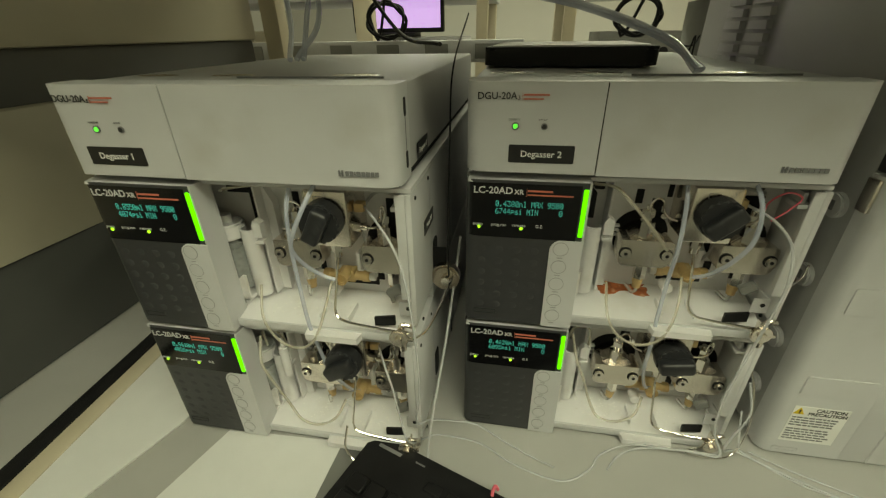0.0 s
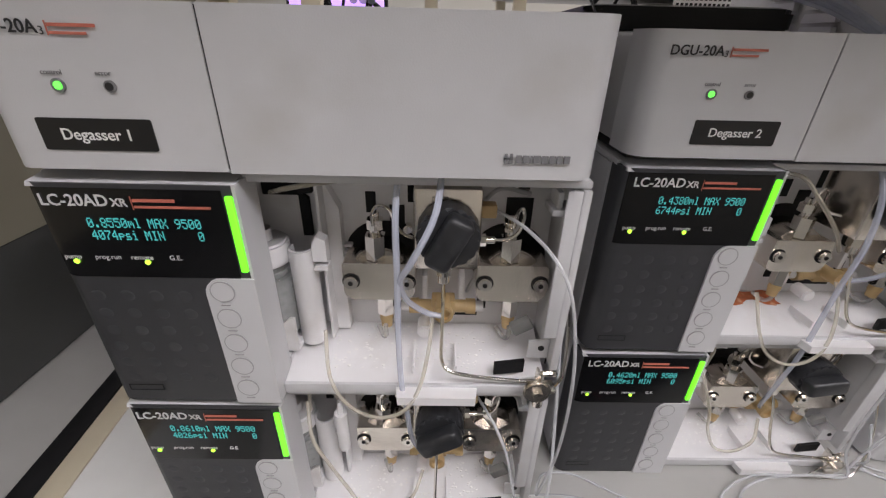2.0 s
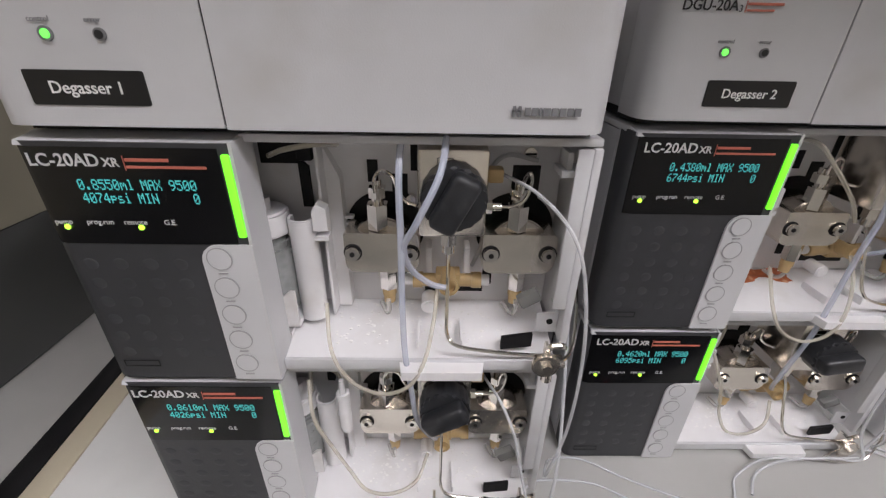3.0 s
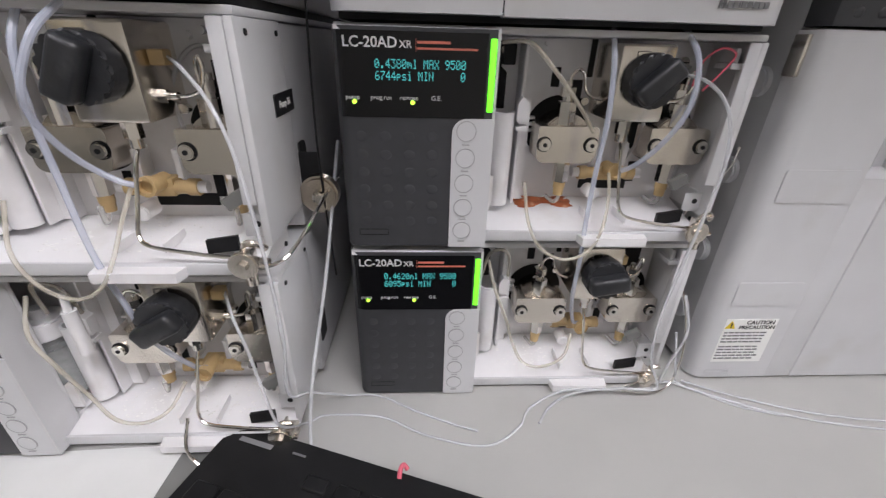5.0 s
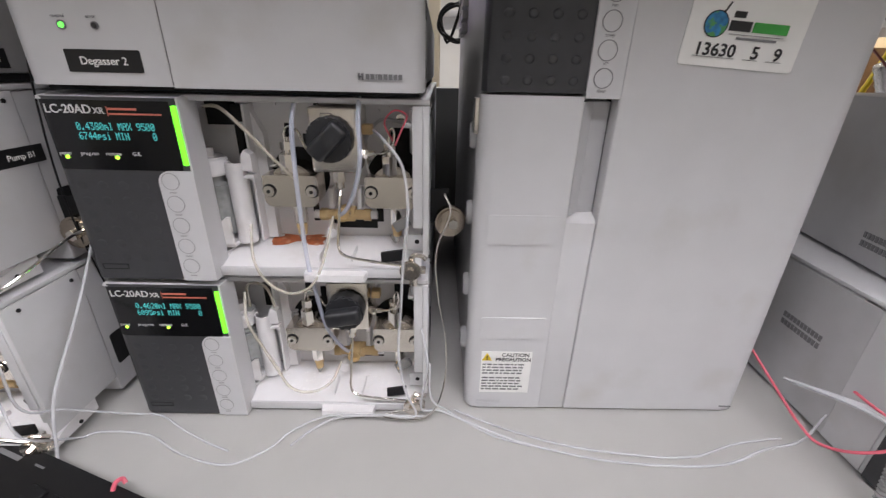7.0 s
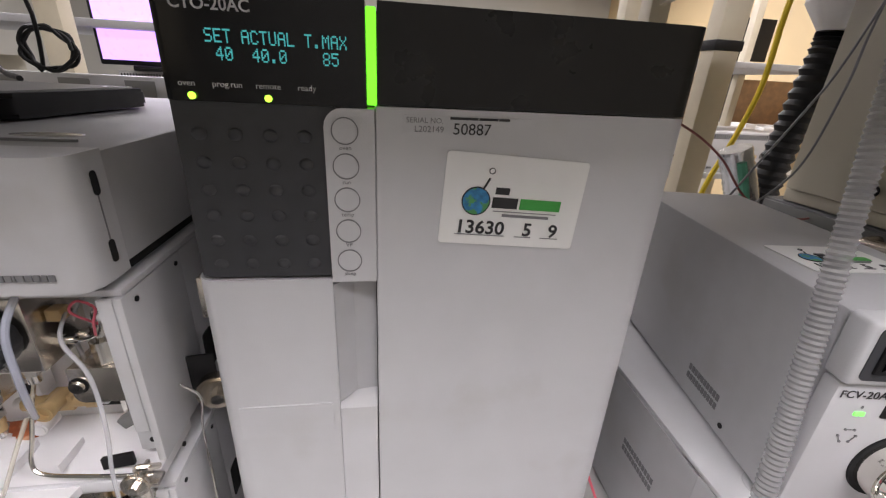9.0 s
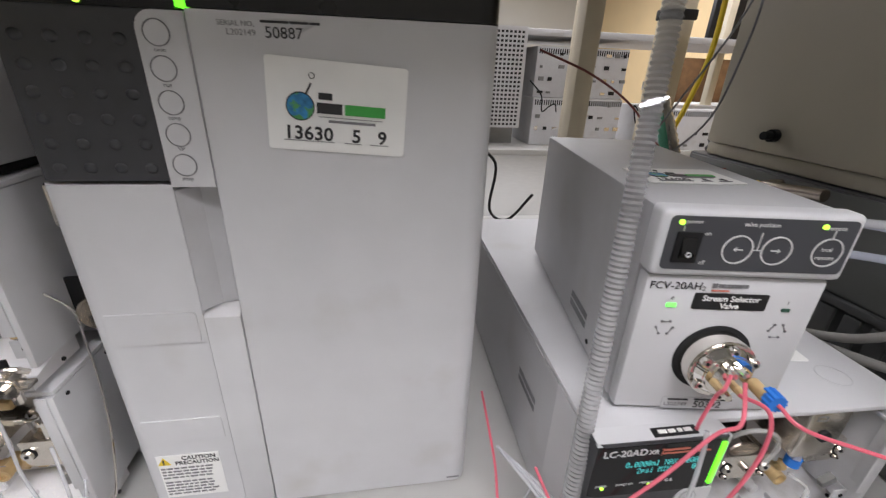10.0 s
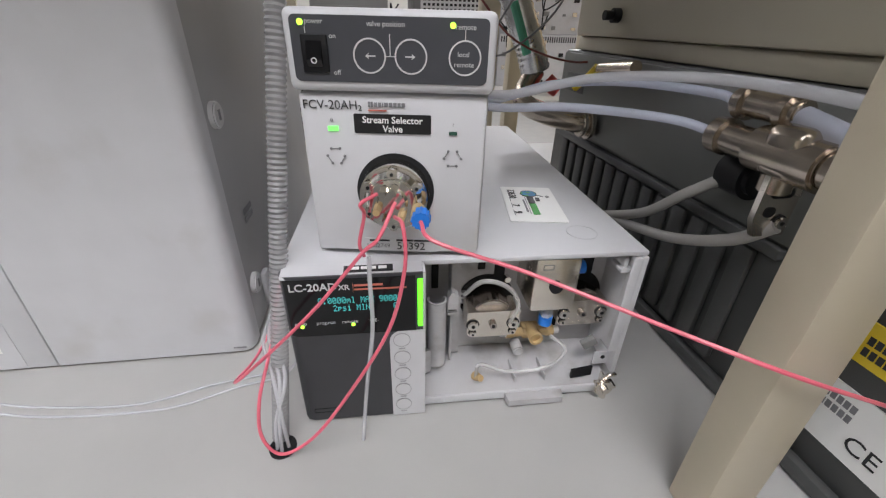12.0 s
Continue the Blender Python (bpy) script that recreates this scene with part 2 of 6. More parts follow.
def sweep(bm, pts, r, segs=8, sub=6, ribs=0.0):
    """A round tube along a smooth path; ribs: every other ring is wider by this share."""
    path = smooth_path(pts, sub)
    side = None
    loops = []
    for i, p in enumerate(path):
        d = (path[min(i + 1, len(path) - 1)] - path[max(i - 1, 0)]).normalized()
        if side is None:
            side = d.orthogonal().normalized()
        side = (side - d * side.dot(d)).normalized()
        up = d.cross(side)
        rr = r * (1 + (ribs if i % 2 else 0))
        loops.append([bm.verts.new(p + rr * (math.cos(2 * math.pi * k / segs) * side + math.sin(2 * math.pi * k / segs) * up)) for k in range(segs)])
    for a, b in zip(loops, loops[1:]):
        for k in range(segs):
            j = (k + 1) % segs
            bm.faces.new((a[k], a[j], b[j], b[k]))
    bm.faces.new(loops[0][::-1])
    bm.faces.new(loops[-1])
    return bm


def finish(bm, name, material, flat=False):
    bmesh.ops.recalc_face_normals(bm, faces=bm.faces)
    me = bpy.data.meshes.new(name)
    bm.to_mesh(me)
    bm.free()
    me.materials.append(material)
    if not flat:
        for p in me.polygons:
            p.use_smooth = True
        me.set_sharp_from_angle(angle=radians(38))
    return me


def part(name, bm, material, parent, label=""):
    ob = new(name, finish(bm, name, material))
    ob.parent = parent
    return tagged(ob, label)


def thing(name, m, label, category, group="", kind=""):
    ob = new(name)
    ob.empty_display_size = 0.02
    ob.matrix_basis = m
    return tagged(ob, label, category, group, kind)


def solo(name, bm, material, label, category, m=None, group="", kind=""):
    ob = new(name, finish(bm, name, material))
    if m is not None:
        ob.matrix_basis = m
    return tagged(ob, label, category, group, kind)


def B():
    return bmesh.new()


def lettering(parent, words, x, z, size, material, y=-0.0006, name="lettering", align="LEFT", m=None, bold=0.0, spacing=1.0, squeeze=1.0):
    """Raised print in the plane that faces -y of the parent, its baseline at z; m replaces that placing."""
    cu = bpy.data.curves.new(name, "FONT")
    cu.body, cu.size, cu.align_x, cu.extrude, cu.offset, cu.space_character, cu.resolution_u = words, size, align, 0.00012, bold, spacing, 3
    tmp = new(name, cu)
    dg = bpy.context.evaluated_depsgraph_get()
    dg.update()
    me = bpy.data.meshes.new_from_object(tmp.evaluated_get(dg))
    bpy.data.objects.remove(tmp)
    bpy.data.curves.remove(cu)
    me.transform((m if m is not None else pose(x, y, z, 90)) @ Matrix.Diagonal((squeeze, 1, 1, 1)))
    me.materials.clear()
    me.materials.append(material)
    ob = new(name, me)
    ob.parent = parent
    return ob


def bars(bm, rows, y=-0.0006, thick=0.0003):
    """Bars for print that cannot be read: rows of (x0, x1, z, height)."""
    for x0, x1, z, h in rows:
        box(bm, x0, x1, y - thick, y + thick, z, z + h)
    return bm


BZ = 0.903   # height of the benchtop

# ---- the room ----
def slab(name, dims, material, label, category="structure"):
    return solo(name, box(B(), *dims), material, label, category, kind="structure")


slab("floor", (-4, 4, -3, 7, -0.1, 0), FLOORM, "grey vinyl laboratory floor", "floor")
slab("ceiling", (-4, 4, -3, 7, CEIL, CEIL + 0.1), CEILM, "white tiled laboratory ceiling", "ceiling")
slab("wall_north", (-4, 4, 7, 7.15, 0, CEIL), WALLP, "pale painted far wall of the laboratory", "wall")
slab("wall_south", (-4, 4, -3.15, -3, 0, CEIL), WALLP, "pale painted wall behind the aisle", "wall")
slab("wall_west", (-4.15, -4, -3, 7, 0, CEIL), WALLP, "pale painted side wall", "wall")
slab("wall_east", (4, 4.15, -3, 7, 0, CEIL), TANWALL, "warm tan painted side wall", "wall")
for lx, ly, power in LAMPS:
    th = thing("ceiling_light", pose(lx, ly, CEIL), "white recessed fluorescent ceiling light, switched on", "ceiling light", "ceiling lights")
    bm = B()
    for d in ((-0.63, 0.63, -0.33, -0.3), (-0.63, 0.63, 0.3, 0.33), (-0.63, -0.6, -0.3, 0.3), (0.6, 0.63, -0.3, 0.3)):
        box(bm, *d, -0.025, -0.001)
    part("frame", bm, WHITE, th)
    part("diffuser", box(B(), -0.6, 0.6, -0.3, 0.3, -0.012, -0.002), PANELLIT, th, "glowing white diffuser")

# the bench
bench = thing("laboratory_bench", pose(0, 0, 0), "grey-white laminate laboratory bench with steel legs", "bench", kind="structure")
bm = box(B(), -1.6, 1.7, -0.32, 0.75, BZ - 0.03, BZ, 0.003)
part("benchtop", bm, BENCH, bench)
part("apron", box(B(), -1.55, 1.65, -0.24, -0.22, BZ - 0.13, BZ - 0.031), MIDGREY, bench)
for x in (-1.5, 0.0, 1.6):
    for y in (-0.2, 0.7):
        part("leg", box(B(), x - 0.03, x + 0.03, y - 0.03, y + 0.03, 0, BZ - 0.031, 0.004), BEIGE, bench)

# added board: keeps light from the far room out of the gaps between stacks
solo("added_gap_blocker", box(B(), -0.6, 0.44, 0.5, 0.515, BZ + 0.0005, 1.17, 0.002), DKGREY, "added dark grey board blocking light from behind the stacks", "board", kind="structure")
shelf = thing("overhead_shelf", pose(0, 0, 0), "white laminate shelf on beige posts over the bench", "shelf", kind="structure")
part("board", box(B(), -0.628, 0.852, -0.235, 0.62, 1.518, 1.548, 0.003), BENCH, shelf)
part("board", box(B(), 0.8525, 1.68, 0.33, 0.62, 1.518, 1.548, 0.003), BENCH, shelf)
part("upright", box(B(), 1.64, 1.68, 0.63, 0.67, BZ, 1.9, 0.003), BEIGE, shelf)
for x in (-0.6, 0.83):
    part("upright", box(B(), x - 0.02, x + 0.02, 0.63, 0.67, BZ, 1.9, 0.003), BEIGE, shelf)
    part("bracket", outline(B(), [(0.05, 1.5175), (0.63, 1.5175), (0.63, 1.44)], x - 0.006, x + 0.006, "x"), BEIGE, shelf)

# ---- the pumps ----
def bottle(parent, u, y, z):
    b = part("rinse_bottle", cyl(cyl(B(), (u, y, z + 0.023), "z", 0.0144, 0.046, 28, bevel=0.003), (u, y, z + 0.049), "z", 0.0105, 0.008, 20), CLEAR, parent, "clear glass rinse bottle, part full")
    cap = cyl(cyl(B(), (u, y, z + 0.058), "z", 0.0146, 0.014, 28, r2=0.0138, bevel=0.0015), (u, y, z + 0.068), "z", 0.005, 0.008, 16)
    part("cap", cap, INNER, b, "white screw cap")
    part("water", cyl(B(), (u, y, z + 0.0165), "z", 0.013, 0.03, 20), CLEAR, b)


def socket_screw(parent, u, y, z, r=0.0043, washer=True):
    bm = cyl(B(), (u, y - 0.001, z), "y", r, 0.004, 20, bevel=0.0006)
    s = part("screw", bm, POLISH, parent)
    part("socket", cyl(B(), (u, y - 0.0031, z), "y", r * 0.36, 0.0006, 6), HOLE, s)
    if washer:
        part("counterbore", ring(B(), (u, y - 0.0002, z), "y", r * 1.22, r * 0.18, 0.0006, 24), HOLE, s)


def pump_head(parent, u, z, y, plain):
    """A round well with a steel head block, two screws, an upper and a lower fitting."""
    # flat black disc stands in for the shaded depth of the well
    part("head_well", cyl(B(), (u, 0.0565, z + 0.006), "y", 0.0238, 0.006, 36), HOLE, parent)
    bm = cyl(B(), (u, y + 0.02, z + 0.003), "y", 0.0172, 0.03, 36, bevel=0.001)
    h = part("pump_head", bm, DARKSTEEL, parent, "machined steel pump head")
    bm = outline(B(), rounded(u - 0.0212, u + 0.0212, z - 0.0125, z + 0.0125, (0.006, 0.0075, 0.003, 0.0012)), y, y + 0.021)
    part("block", bm, STEEL, h)
    for d in (-0.0165, 0.0165):
        socket_screw(h, u + d, y, z + 0.0005)
    if plain:
        for d in (-0.0165, 0.0165):
            socket_screw(h, u + d, y, z - 0.0075, 0.0026)
        part("port", cyl(B(), (u, y - 0.001, z), "y", 0.003, 0.004, 12), DARKSTEEL, h)
        part("port_hole", cyl(B(), (u, y - 0.0032, z), "y", 0.0014, 0.0006, 12), HOLE, h)
        return
    f = B()
    cyl(f, (u - 0.002, y + 0.0075, z + 0.0205), "z", 0.0063, 0.015, 6)
    cyl(f, (u - 0.002, y + 0.0085, z + 0.0295), "z", 0.0034, 0.004, 12)
    cyl(f, (u - 0.002, y + 0.0095, z + 0.034), "z", 0.0052, 0.006, 6)
    cyl(f, (u - 0.002, y + 0.0105, z + 0.0385), "z", 0.0024, 0.004, 12)
    part("outlet_fitting", f, POLISH, h)
    f = B()
    cyl(f, (u + 0.002, y + 0.01, z - 0.0205), "z", 0.0055, 0.016, 6)
    cyl(f, (u + 0.002, y + 0.01, z - 0.0125), "z", 0.0062, 0.002, 16)
    part("inlet_fitting", f, POLISH, h)
    part("inlet_nut", cyl(cyl(B(), (u + 0.002, y + 0.01, z - 0.0308), "z", 0.0044, 0.005, 12), (u + 0.002, y + 0.01, z - 0.036), "z", 0.0036, 0.006, 12, r2=0.004), TAN, h, "tan plastic nut")


GLYPH = {"0": "0E11131519110E", "1": "040C040404040E", "2": "0E11010204081F", "3": "1F02040201110E", "4": "02060A121F0202", "5": "1F101E0101110E", "6": "0608101E11110E", "7": "1F010204080808", "8": "0E11110E11110E", "9": "0E11110F01020C", ".": "00000000000C0C", "A": "0E11111F111111", "C": "0E11101010110E", "E": "1F10101E10101F", "I": "0E04040404040E", "L": "1010101010101F", "M": "111B1515111111", "N": "11111915131111", "S": "0F10100E01011E", "T": "1F040404040404", "U": "1111111111110E", "X": "11110A040A1111", "m": "00001A15151111", "l": "0C04040404040E", "p": "00001E111E1010", "s": "00000E100E011E", "i": "04000C0404040E"}


def matrix_line(parent, words, x, z, pitch, height, y=-0.0007):
    """A line of a dot-matrix display: one small lit dot for each set cell, five by seven to a character."""
    bm = B()
    dx, dz = pitch / 6, height / 7
    for i, ch in enumerate(words):
        rows = GLYPH.get(ch, "")
        for r in range(len(rows) // 2):
            bits = int(rows[2 * r:2 * r + 2], 16)
            for c in range(5):
                if bits >> (4 - c) & 1:
                    u, v = x + i * pitch + c * dx, z + (6 - r) * dz
                    box(bm, u, u + dx * 0.92, y - 0.0001, y + 0.0001, v, v + dz * 0.9)
    return part("display_line", bm, CYAN, parent, "lit cyan dot-matrix characters")


def display(panel, line1, line2, words=("pump", "prog.run", "remote", "G.E."), title="LC-20AD", suffix="XR", off=0.0):
    t = lettering(panel, title, 0.0065, 0.1262 + off, 0.0078, INKW, bold=0.00012, name="model_lettering")
    if suffix:
        lettering(panel, suffix, 0.0382, 0.1262 + off, 0.0054, INKW, bold=0.0001, name="model_lettering")
    b = B()
    bars(b, [(0.0475, 0.0477, 0.1245 + off, 0.0065), (0.0483, 0.067, 0.1285 + off, 0.0014), (0.0483, 0.0825, 0.1255 + off, 0.0011)])
    part("red_print", b, INKR, panel)
    matrix_line(panel, line1, 0.0242, 0.1155, 0.00308, 0.0049)
    matrix_line(panel, line2, 0.0242, 0.1092, 0.00308, 0.0049)
    for x, w in zip((0.0095, 0.024, 0.041, 0.0595), words):
        lettering(panel, w, x - 0.003, 0.0986, 0.0036, INKW, name="small_print")
    for x in (0.0115, 0.0455):
        part("status_led", cyl(B(), (x, -0.0006, 0.0972), "y", 0.0013, 0.0008, 14), LED_L, panel, "lit yellow-green status lamp")


DOME = []


def dome_grid(parent, x0, dx, y, z0, dz, bulge=1.0):
    """Four by six shallow key domes that share one mesh."""
    if not DOME:
        bm = B()
        bmesh.ops.create_uvsphere(bm, u_segments=12, v_segments=6, radius=0.0043, matrix=Matrix.Diagonal((1, 0.11, 0.85, 1)))
        DOME.append(finish(bm, "key_dome", KEYGREY))
    for i in range(4):
        for j in range(6):
            ob = new("key_dome", DOME[0])
            ob.parent = parent
            ob.location = (x0 + dx * i, y, z0 + dz * j)
            ob.scale = (0.85 if bulge > 1 else 1.0, bulge, 0.85 if bulge > 1 else 1.0)


def control_panel(parent, line1, line2, dimples=True):
    """The front panel: display window, keypad, white key strip with five round keys, lit bar."""
    p = part("control_panel", outline(B(), [(0.0, 0.019), (0.0005, 0.006), (0.003, 0.0018), (0.0075, 0.0), (0.0948, 0.0), (0.0948, 0.019)], 0.0025, 0.1365, "z"), KEYGREY, parent, "black control panel with cyan display")
    part("display_window", outline(B(), [(0.0012, 0.006), (0.0035, 0.0012), (0.0078, -0.0004), (0.0885, -0.0004), (0.0885, 0.006)], 0.0885, 0.1345, "z"), BLACKGLOSS, p)
    bm = outline(B(), rounded(0.0695, 0.0952, 0.0022, 0.0885, (0, 0, 0, 0.009)), -0.0012, 0.019)
    box(bm, 0.0936, 0.0952, -0.0004, 0.019, 0.0885, 0.1372)
    outline(bm, [(0.0006, 0.1346), (0.0015, 0.1366), (0.013, 0.1384), (0.019, 0.1384), (0.019, 0.1346)], 0.002, 0.0934, "x")
    part("key_strip", bm, WHITE, p, "white key strip")
    for i in range(5):
        zz = 0.0812 - 0.01655 * i
        k = part("round_key", cyl(B(), (0.0782, -0.0013, zz), "y", 0.0058, 0.0008, 28), WHITE, p)
        part("key_ring", ring(B(), (0.0782, -0.0016, zz), "y", 0.0062, 0.0005, 0.0005, 32), INKKEY, k)
        part("key_print", bars(B(), [(0.0758, 0.0805, zz - 0.0085, 0.0007)], -0.0014), INKKEY, k)
    part("lit_bar", box(B(), 0.0898, 0.0933, -0.0014, 0.006, 0.0925, 0.132, 0.0006), GREEN_L, p, "glowing green status bar")
    bm = B()
    box(bm, 0.009, 0.0285, -0.0003, 0.0004, 0.0108, 0.0112)
    box(bm, 0.009, 0.0285, -0.0003, 0.0004, 0.0148, 0.0152)
    box(bm, 0.009, 0.0094, -0.0003, 0.0004, 0.0108, 0.0152)
    box(bm, 0.0281, 0.0285, -0.0003, 0.0004, 0.0108, 0.0152)
    part("latch_outline", bm, BLACK, p)
    if dimples:
        dome_grid(p, 0.014, 0.0145, 0.0002, 0.021, 0.0112)
    display(p, line1, line2)
    return p


def pump(m, label, line1, line2, knob_tilt=0.0, plain=False, stained=False, dimples=True, set_back=0.0255):
    th = thing("solvent_pump", m, label, "laboratory pump", "stacked pumps")
    W, D, H = 0.26, 0.42, 0.1385
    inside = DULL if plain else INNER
    control_panel(th, line1, line2, dimples)
    # outer case
    bm = box(B(), 0.0, 0.095, 0.0192, 0.0225, 0.0035, H - 0.0015, 0.001)
    box(bm, 0.0, 0.004, 0.0226, 0.06, 0.0035, H - 0.0045)
    part("panel_housing", bm, WHITE, th)
    part("back_case", box(B(), 0.0005, W - 0.0005, 0.0765, D, 0.0035, H - 0.0045, 0.002), PAINT, th)
    part("side_panel", box(B(), 0.0, 0.0012, 0.0602, D, 0.004, H - 0.006), PAINT, th)
    part("top_cover", box(B(), 0.0, W, 0.012, D, H - 0.004, H, 0.001), WHITE, th, "light grey top cover")
    for x in (0.035, 0.222):
        part("foot_dent", ring(B(), (x, 0.045, H + 0.0001), "z", 0.012, 0.0006, 0.0004, 28), PAINT, th)
    bm = box(B(), W - 0.0045, W, 0.010, 0.076, 0.02, H - 0.0042, 0.0008)
    box(bm, W - 0.0085, W - 0.0046, 0.012, 0.02, 0.05, H - 0.005, 0.0008)
    part("side_panel", bm, WHITE, th)
    for y, z in ((0.022, 0.128), (0.03, 0.012), (0.068, 0.128)):
        part("side_screw", cyl(B(), (W + 0.0002, y, z), "x", 0.0016, 0.0012, 10), HOLE, th)
    part("side_slot", outline(B(), rounded(0.083, 0.1, 0.03, 0.062, (0.002, 0.002, 0.006, 0.002), 3), W - 0.0012, W + 0.0004, "x"), HOLE, th)
    part("front_flange", box(B(), W - 0.012, W - 0.0046, 0.0095, 0.0115, 0.045, H - 0.0045, 0.0006), WHITE, th)
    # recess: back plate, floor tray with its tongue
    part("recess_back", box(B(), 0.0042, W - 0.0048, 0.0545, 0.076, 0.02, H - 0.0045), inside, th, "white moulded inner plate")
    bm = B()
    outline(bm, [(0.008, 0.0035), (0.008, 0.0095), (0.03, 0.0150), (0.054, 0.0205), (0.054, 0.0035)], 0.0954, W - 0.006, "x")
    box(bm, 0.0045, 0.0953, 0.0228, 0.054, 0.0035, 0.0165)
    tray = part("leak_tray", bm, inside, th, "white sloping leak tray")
    bm = outline(B(), [(0.162, 0.0075), (0.164, -0.003), (0.21, -0.003), (0.212, 0.0075)], 0.0035, 0.0095, "z")
    part("tongue", bm, inside, tray)
    for x in (0.172, 0.198):
        part("rib", box(B(), x, x + 0.0012, 0.012, 0.034, 0.0145, 0.0205), inside, tray)
    part("tray_lip", box(B(), 0.0955, W - 0.012, 0.0055, 0.0078, 0.0035, 0.0112, 0.0006), WHITE, tray)
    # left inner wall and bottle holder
    # black plates carry the darkness of openings in the back plate
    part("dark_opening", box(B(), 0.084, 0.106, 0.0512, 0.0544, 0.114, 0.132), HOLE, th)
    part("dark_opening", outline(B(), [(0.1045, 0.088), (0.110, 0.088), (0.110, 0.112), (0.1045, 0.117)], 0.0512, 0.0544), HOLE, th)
    if not plain:
        bottle(th, 0.0852, 0.0385, 0.0265)
    holder = B()
    pts = []
    for i in range(15):
        a = radians(-118 + 236 * i / 14)
        pts.append((0.1075 + 0.0078 * math.sin(a), 0.036 - 0.0078 * math.cos(a)))
    for i in range(14, -1, -1):
        a = radians(-118 + 236 * i / 14)
        pts.append((0.1075 + 0.0063 * math.sin(a), 0.036 - 0.0063 * math.cos(a)))
    outline(holder, pts, 0.0215, 0.088, "z")
    cyl(holder, (0.1075, 0.036, 0.0235), "z", 0.0064, 0.003, 20)
    box(holder, 0.078, 0.101, 0.024, 0.049, 0.0195, 0.0235, 0.001)
    outline(holder, [(0.0925, 0.0235), (0.1015, 0.0235), (0.1015, 0.0465), (0.0985, 0.0465), (0.0945, 0.043), (0.0928, 0.037)], 0.022, 0.0242)
    part("bottle_holder", holder, inside, th, "white plastic bottle holder")
    bm = box(B(), 0.1185, 0.1205, 0.036, 0.0543, 0.021, 0.131, 0.0006)
    outline(bm, [(0.1206, 0.021), (0.1285, 0.021), (0.1285, 0.108), (0.1206, 0.125)], 0.046, 0.0543)
    outline(bm, [(0.1155, 0.0765), (0.1235, 0.0765), (0.1235, 0.0795), (0.1195, 0.0795), (0.1155, 0.0785)], 0.0285, 0.036)
    outline(bm, [(0.1155, 0.0825), (0.1235, 0.0825), (0.1235, 0.0955), (0.1185, 0.0985), (0.1155, 0.094)], 0.0285, 0.036)
    part("partition", bm, inside, th)
    part("clip", box(B(), 0.106, 0.1145, 0.045, 0.0543, 0.117, 0.13, 0.001), BLACK, th)
    for zz in (0.072, 0.0765, 0.081):
        part("catch", box(B(), 0.1285, 0.1335, 0.0495, 0.0543, zz, zz + 0.002, 0.0004), inside, th)
    s = part("screw", cyl(B(), (0.1085, 0.0505, 0.1225 if plain else 0.1262), "y", 0.0036, 0.004, 14, bevel=0.0005), STEEL, th)
    part("slot", box(B(), 0.106, 0.111, 0.0479, 0.0485, 0.1222 if plain else 0.1259, 0.1228 if plain else 0.1265), HOLE, s)
    # slots are thin black slabs, their inner shade put into the colour
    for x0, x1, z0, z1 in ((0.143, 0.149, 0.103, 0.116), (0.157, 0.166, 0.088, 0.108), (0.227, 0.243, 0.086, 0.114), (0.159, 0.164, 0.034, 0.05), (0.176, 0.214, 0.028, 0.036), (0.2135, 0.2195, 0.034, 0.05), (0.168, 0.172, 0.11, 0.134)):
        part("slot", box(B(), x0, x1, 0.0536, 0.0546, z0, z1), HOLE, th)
    for x, z in ((0.218, 0.126), (0.226, 0.1285), (0.137, 0.131)):
        part("boss", cyl(B(), (x, 0.053, z), "y", 0.0022, 0.004, 12), inside, th)
    part("cable_loop", sweep(B(), [(0.206, 0.05, 0.05), (0.211, 0.04, 0.075), (0.207, 0.045, 0.1), (0.22, 0.05, 0.12), (0.24, 0.05, 0.118)], 0.0013), PAINT, th)
    # heads
    yh = set_back
    pump_head(th, 0.152, 0.0678, yh, plain)
    pump_head(th, 0.231, 0.0678, yh + (0.008 if plain else 0), plain)
    # valve block with knob
    bx = 0.004 if plain else 0.0
    blk = part("valve_block", box(B(), 0.1735 + bx, 0.2085 + bx, 0.016, 0.062, 0.0855, 0.132, 0.0022, 2), STEEL, th, "machined steel valve block")
    part("mark_frame", bars(B(), [(0.183, 0.191, 0.1275, 0.0003), (0.183, 0.191, 0.1235, 0.0003), (0.183, 0.1833, 0.1235, 0.0043), (0.1907, 0.191, 0.1235, 0.0043)], 0.0158), INKG, blk)
    if plain:
        part("port", cyl(B(), (0.195, 0.0155, 0.108), "y", 0.005, 0.003, 20), HOLE, blk)
        part("fitting", cyl(B(), (0.196, 0.026, 0.079), "z", 0.005, 0.014, 6), PTFE, blk)
        part("nut", cyl(B(), (0.196, 0.026, 0.0695), "z", 0.0055, 0.008, 16), BLUE, blk, "blue plastic nut")
        part("nut", cyl(B(), (0.2175, 0.032, 0.115), "x", 0.0055, 0.01, 16), BLUE, blk, "blue plastic nut")
    else:
        k = B()
        n = 48
        rim = [(0.0157 + 0.0003 * math.cos(16 * 2 * math.pi * i / n)) for i in range(n)]
        outline(k, [(0.1912 + rim[i] * math.cos(2 * math.pi * i / n), 0.1115 + rim[i] * math.sin(2 * math.pi * i / n)) for i in range(n)], 0.001, 0.013)
        bmesh.ops.bevel(k, geom=[e for e in k.edges if abs(e.verts[0].co.y - 0.001) < 1e-6 and abs(e.verts[1].co.y - 0.001) < 1e-6], offset=0.0018, segments=2, affect="EDGES")
        cyl(k, (0.1912, 0.0145, 0.1115), "y", 0.0095, 0.004, 20)
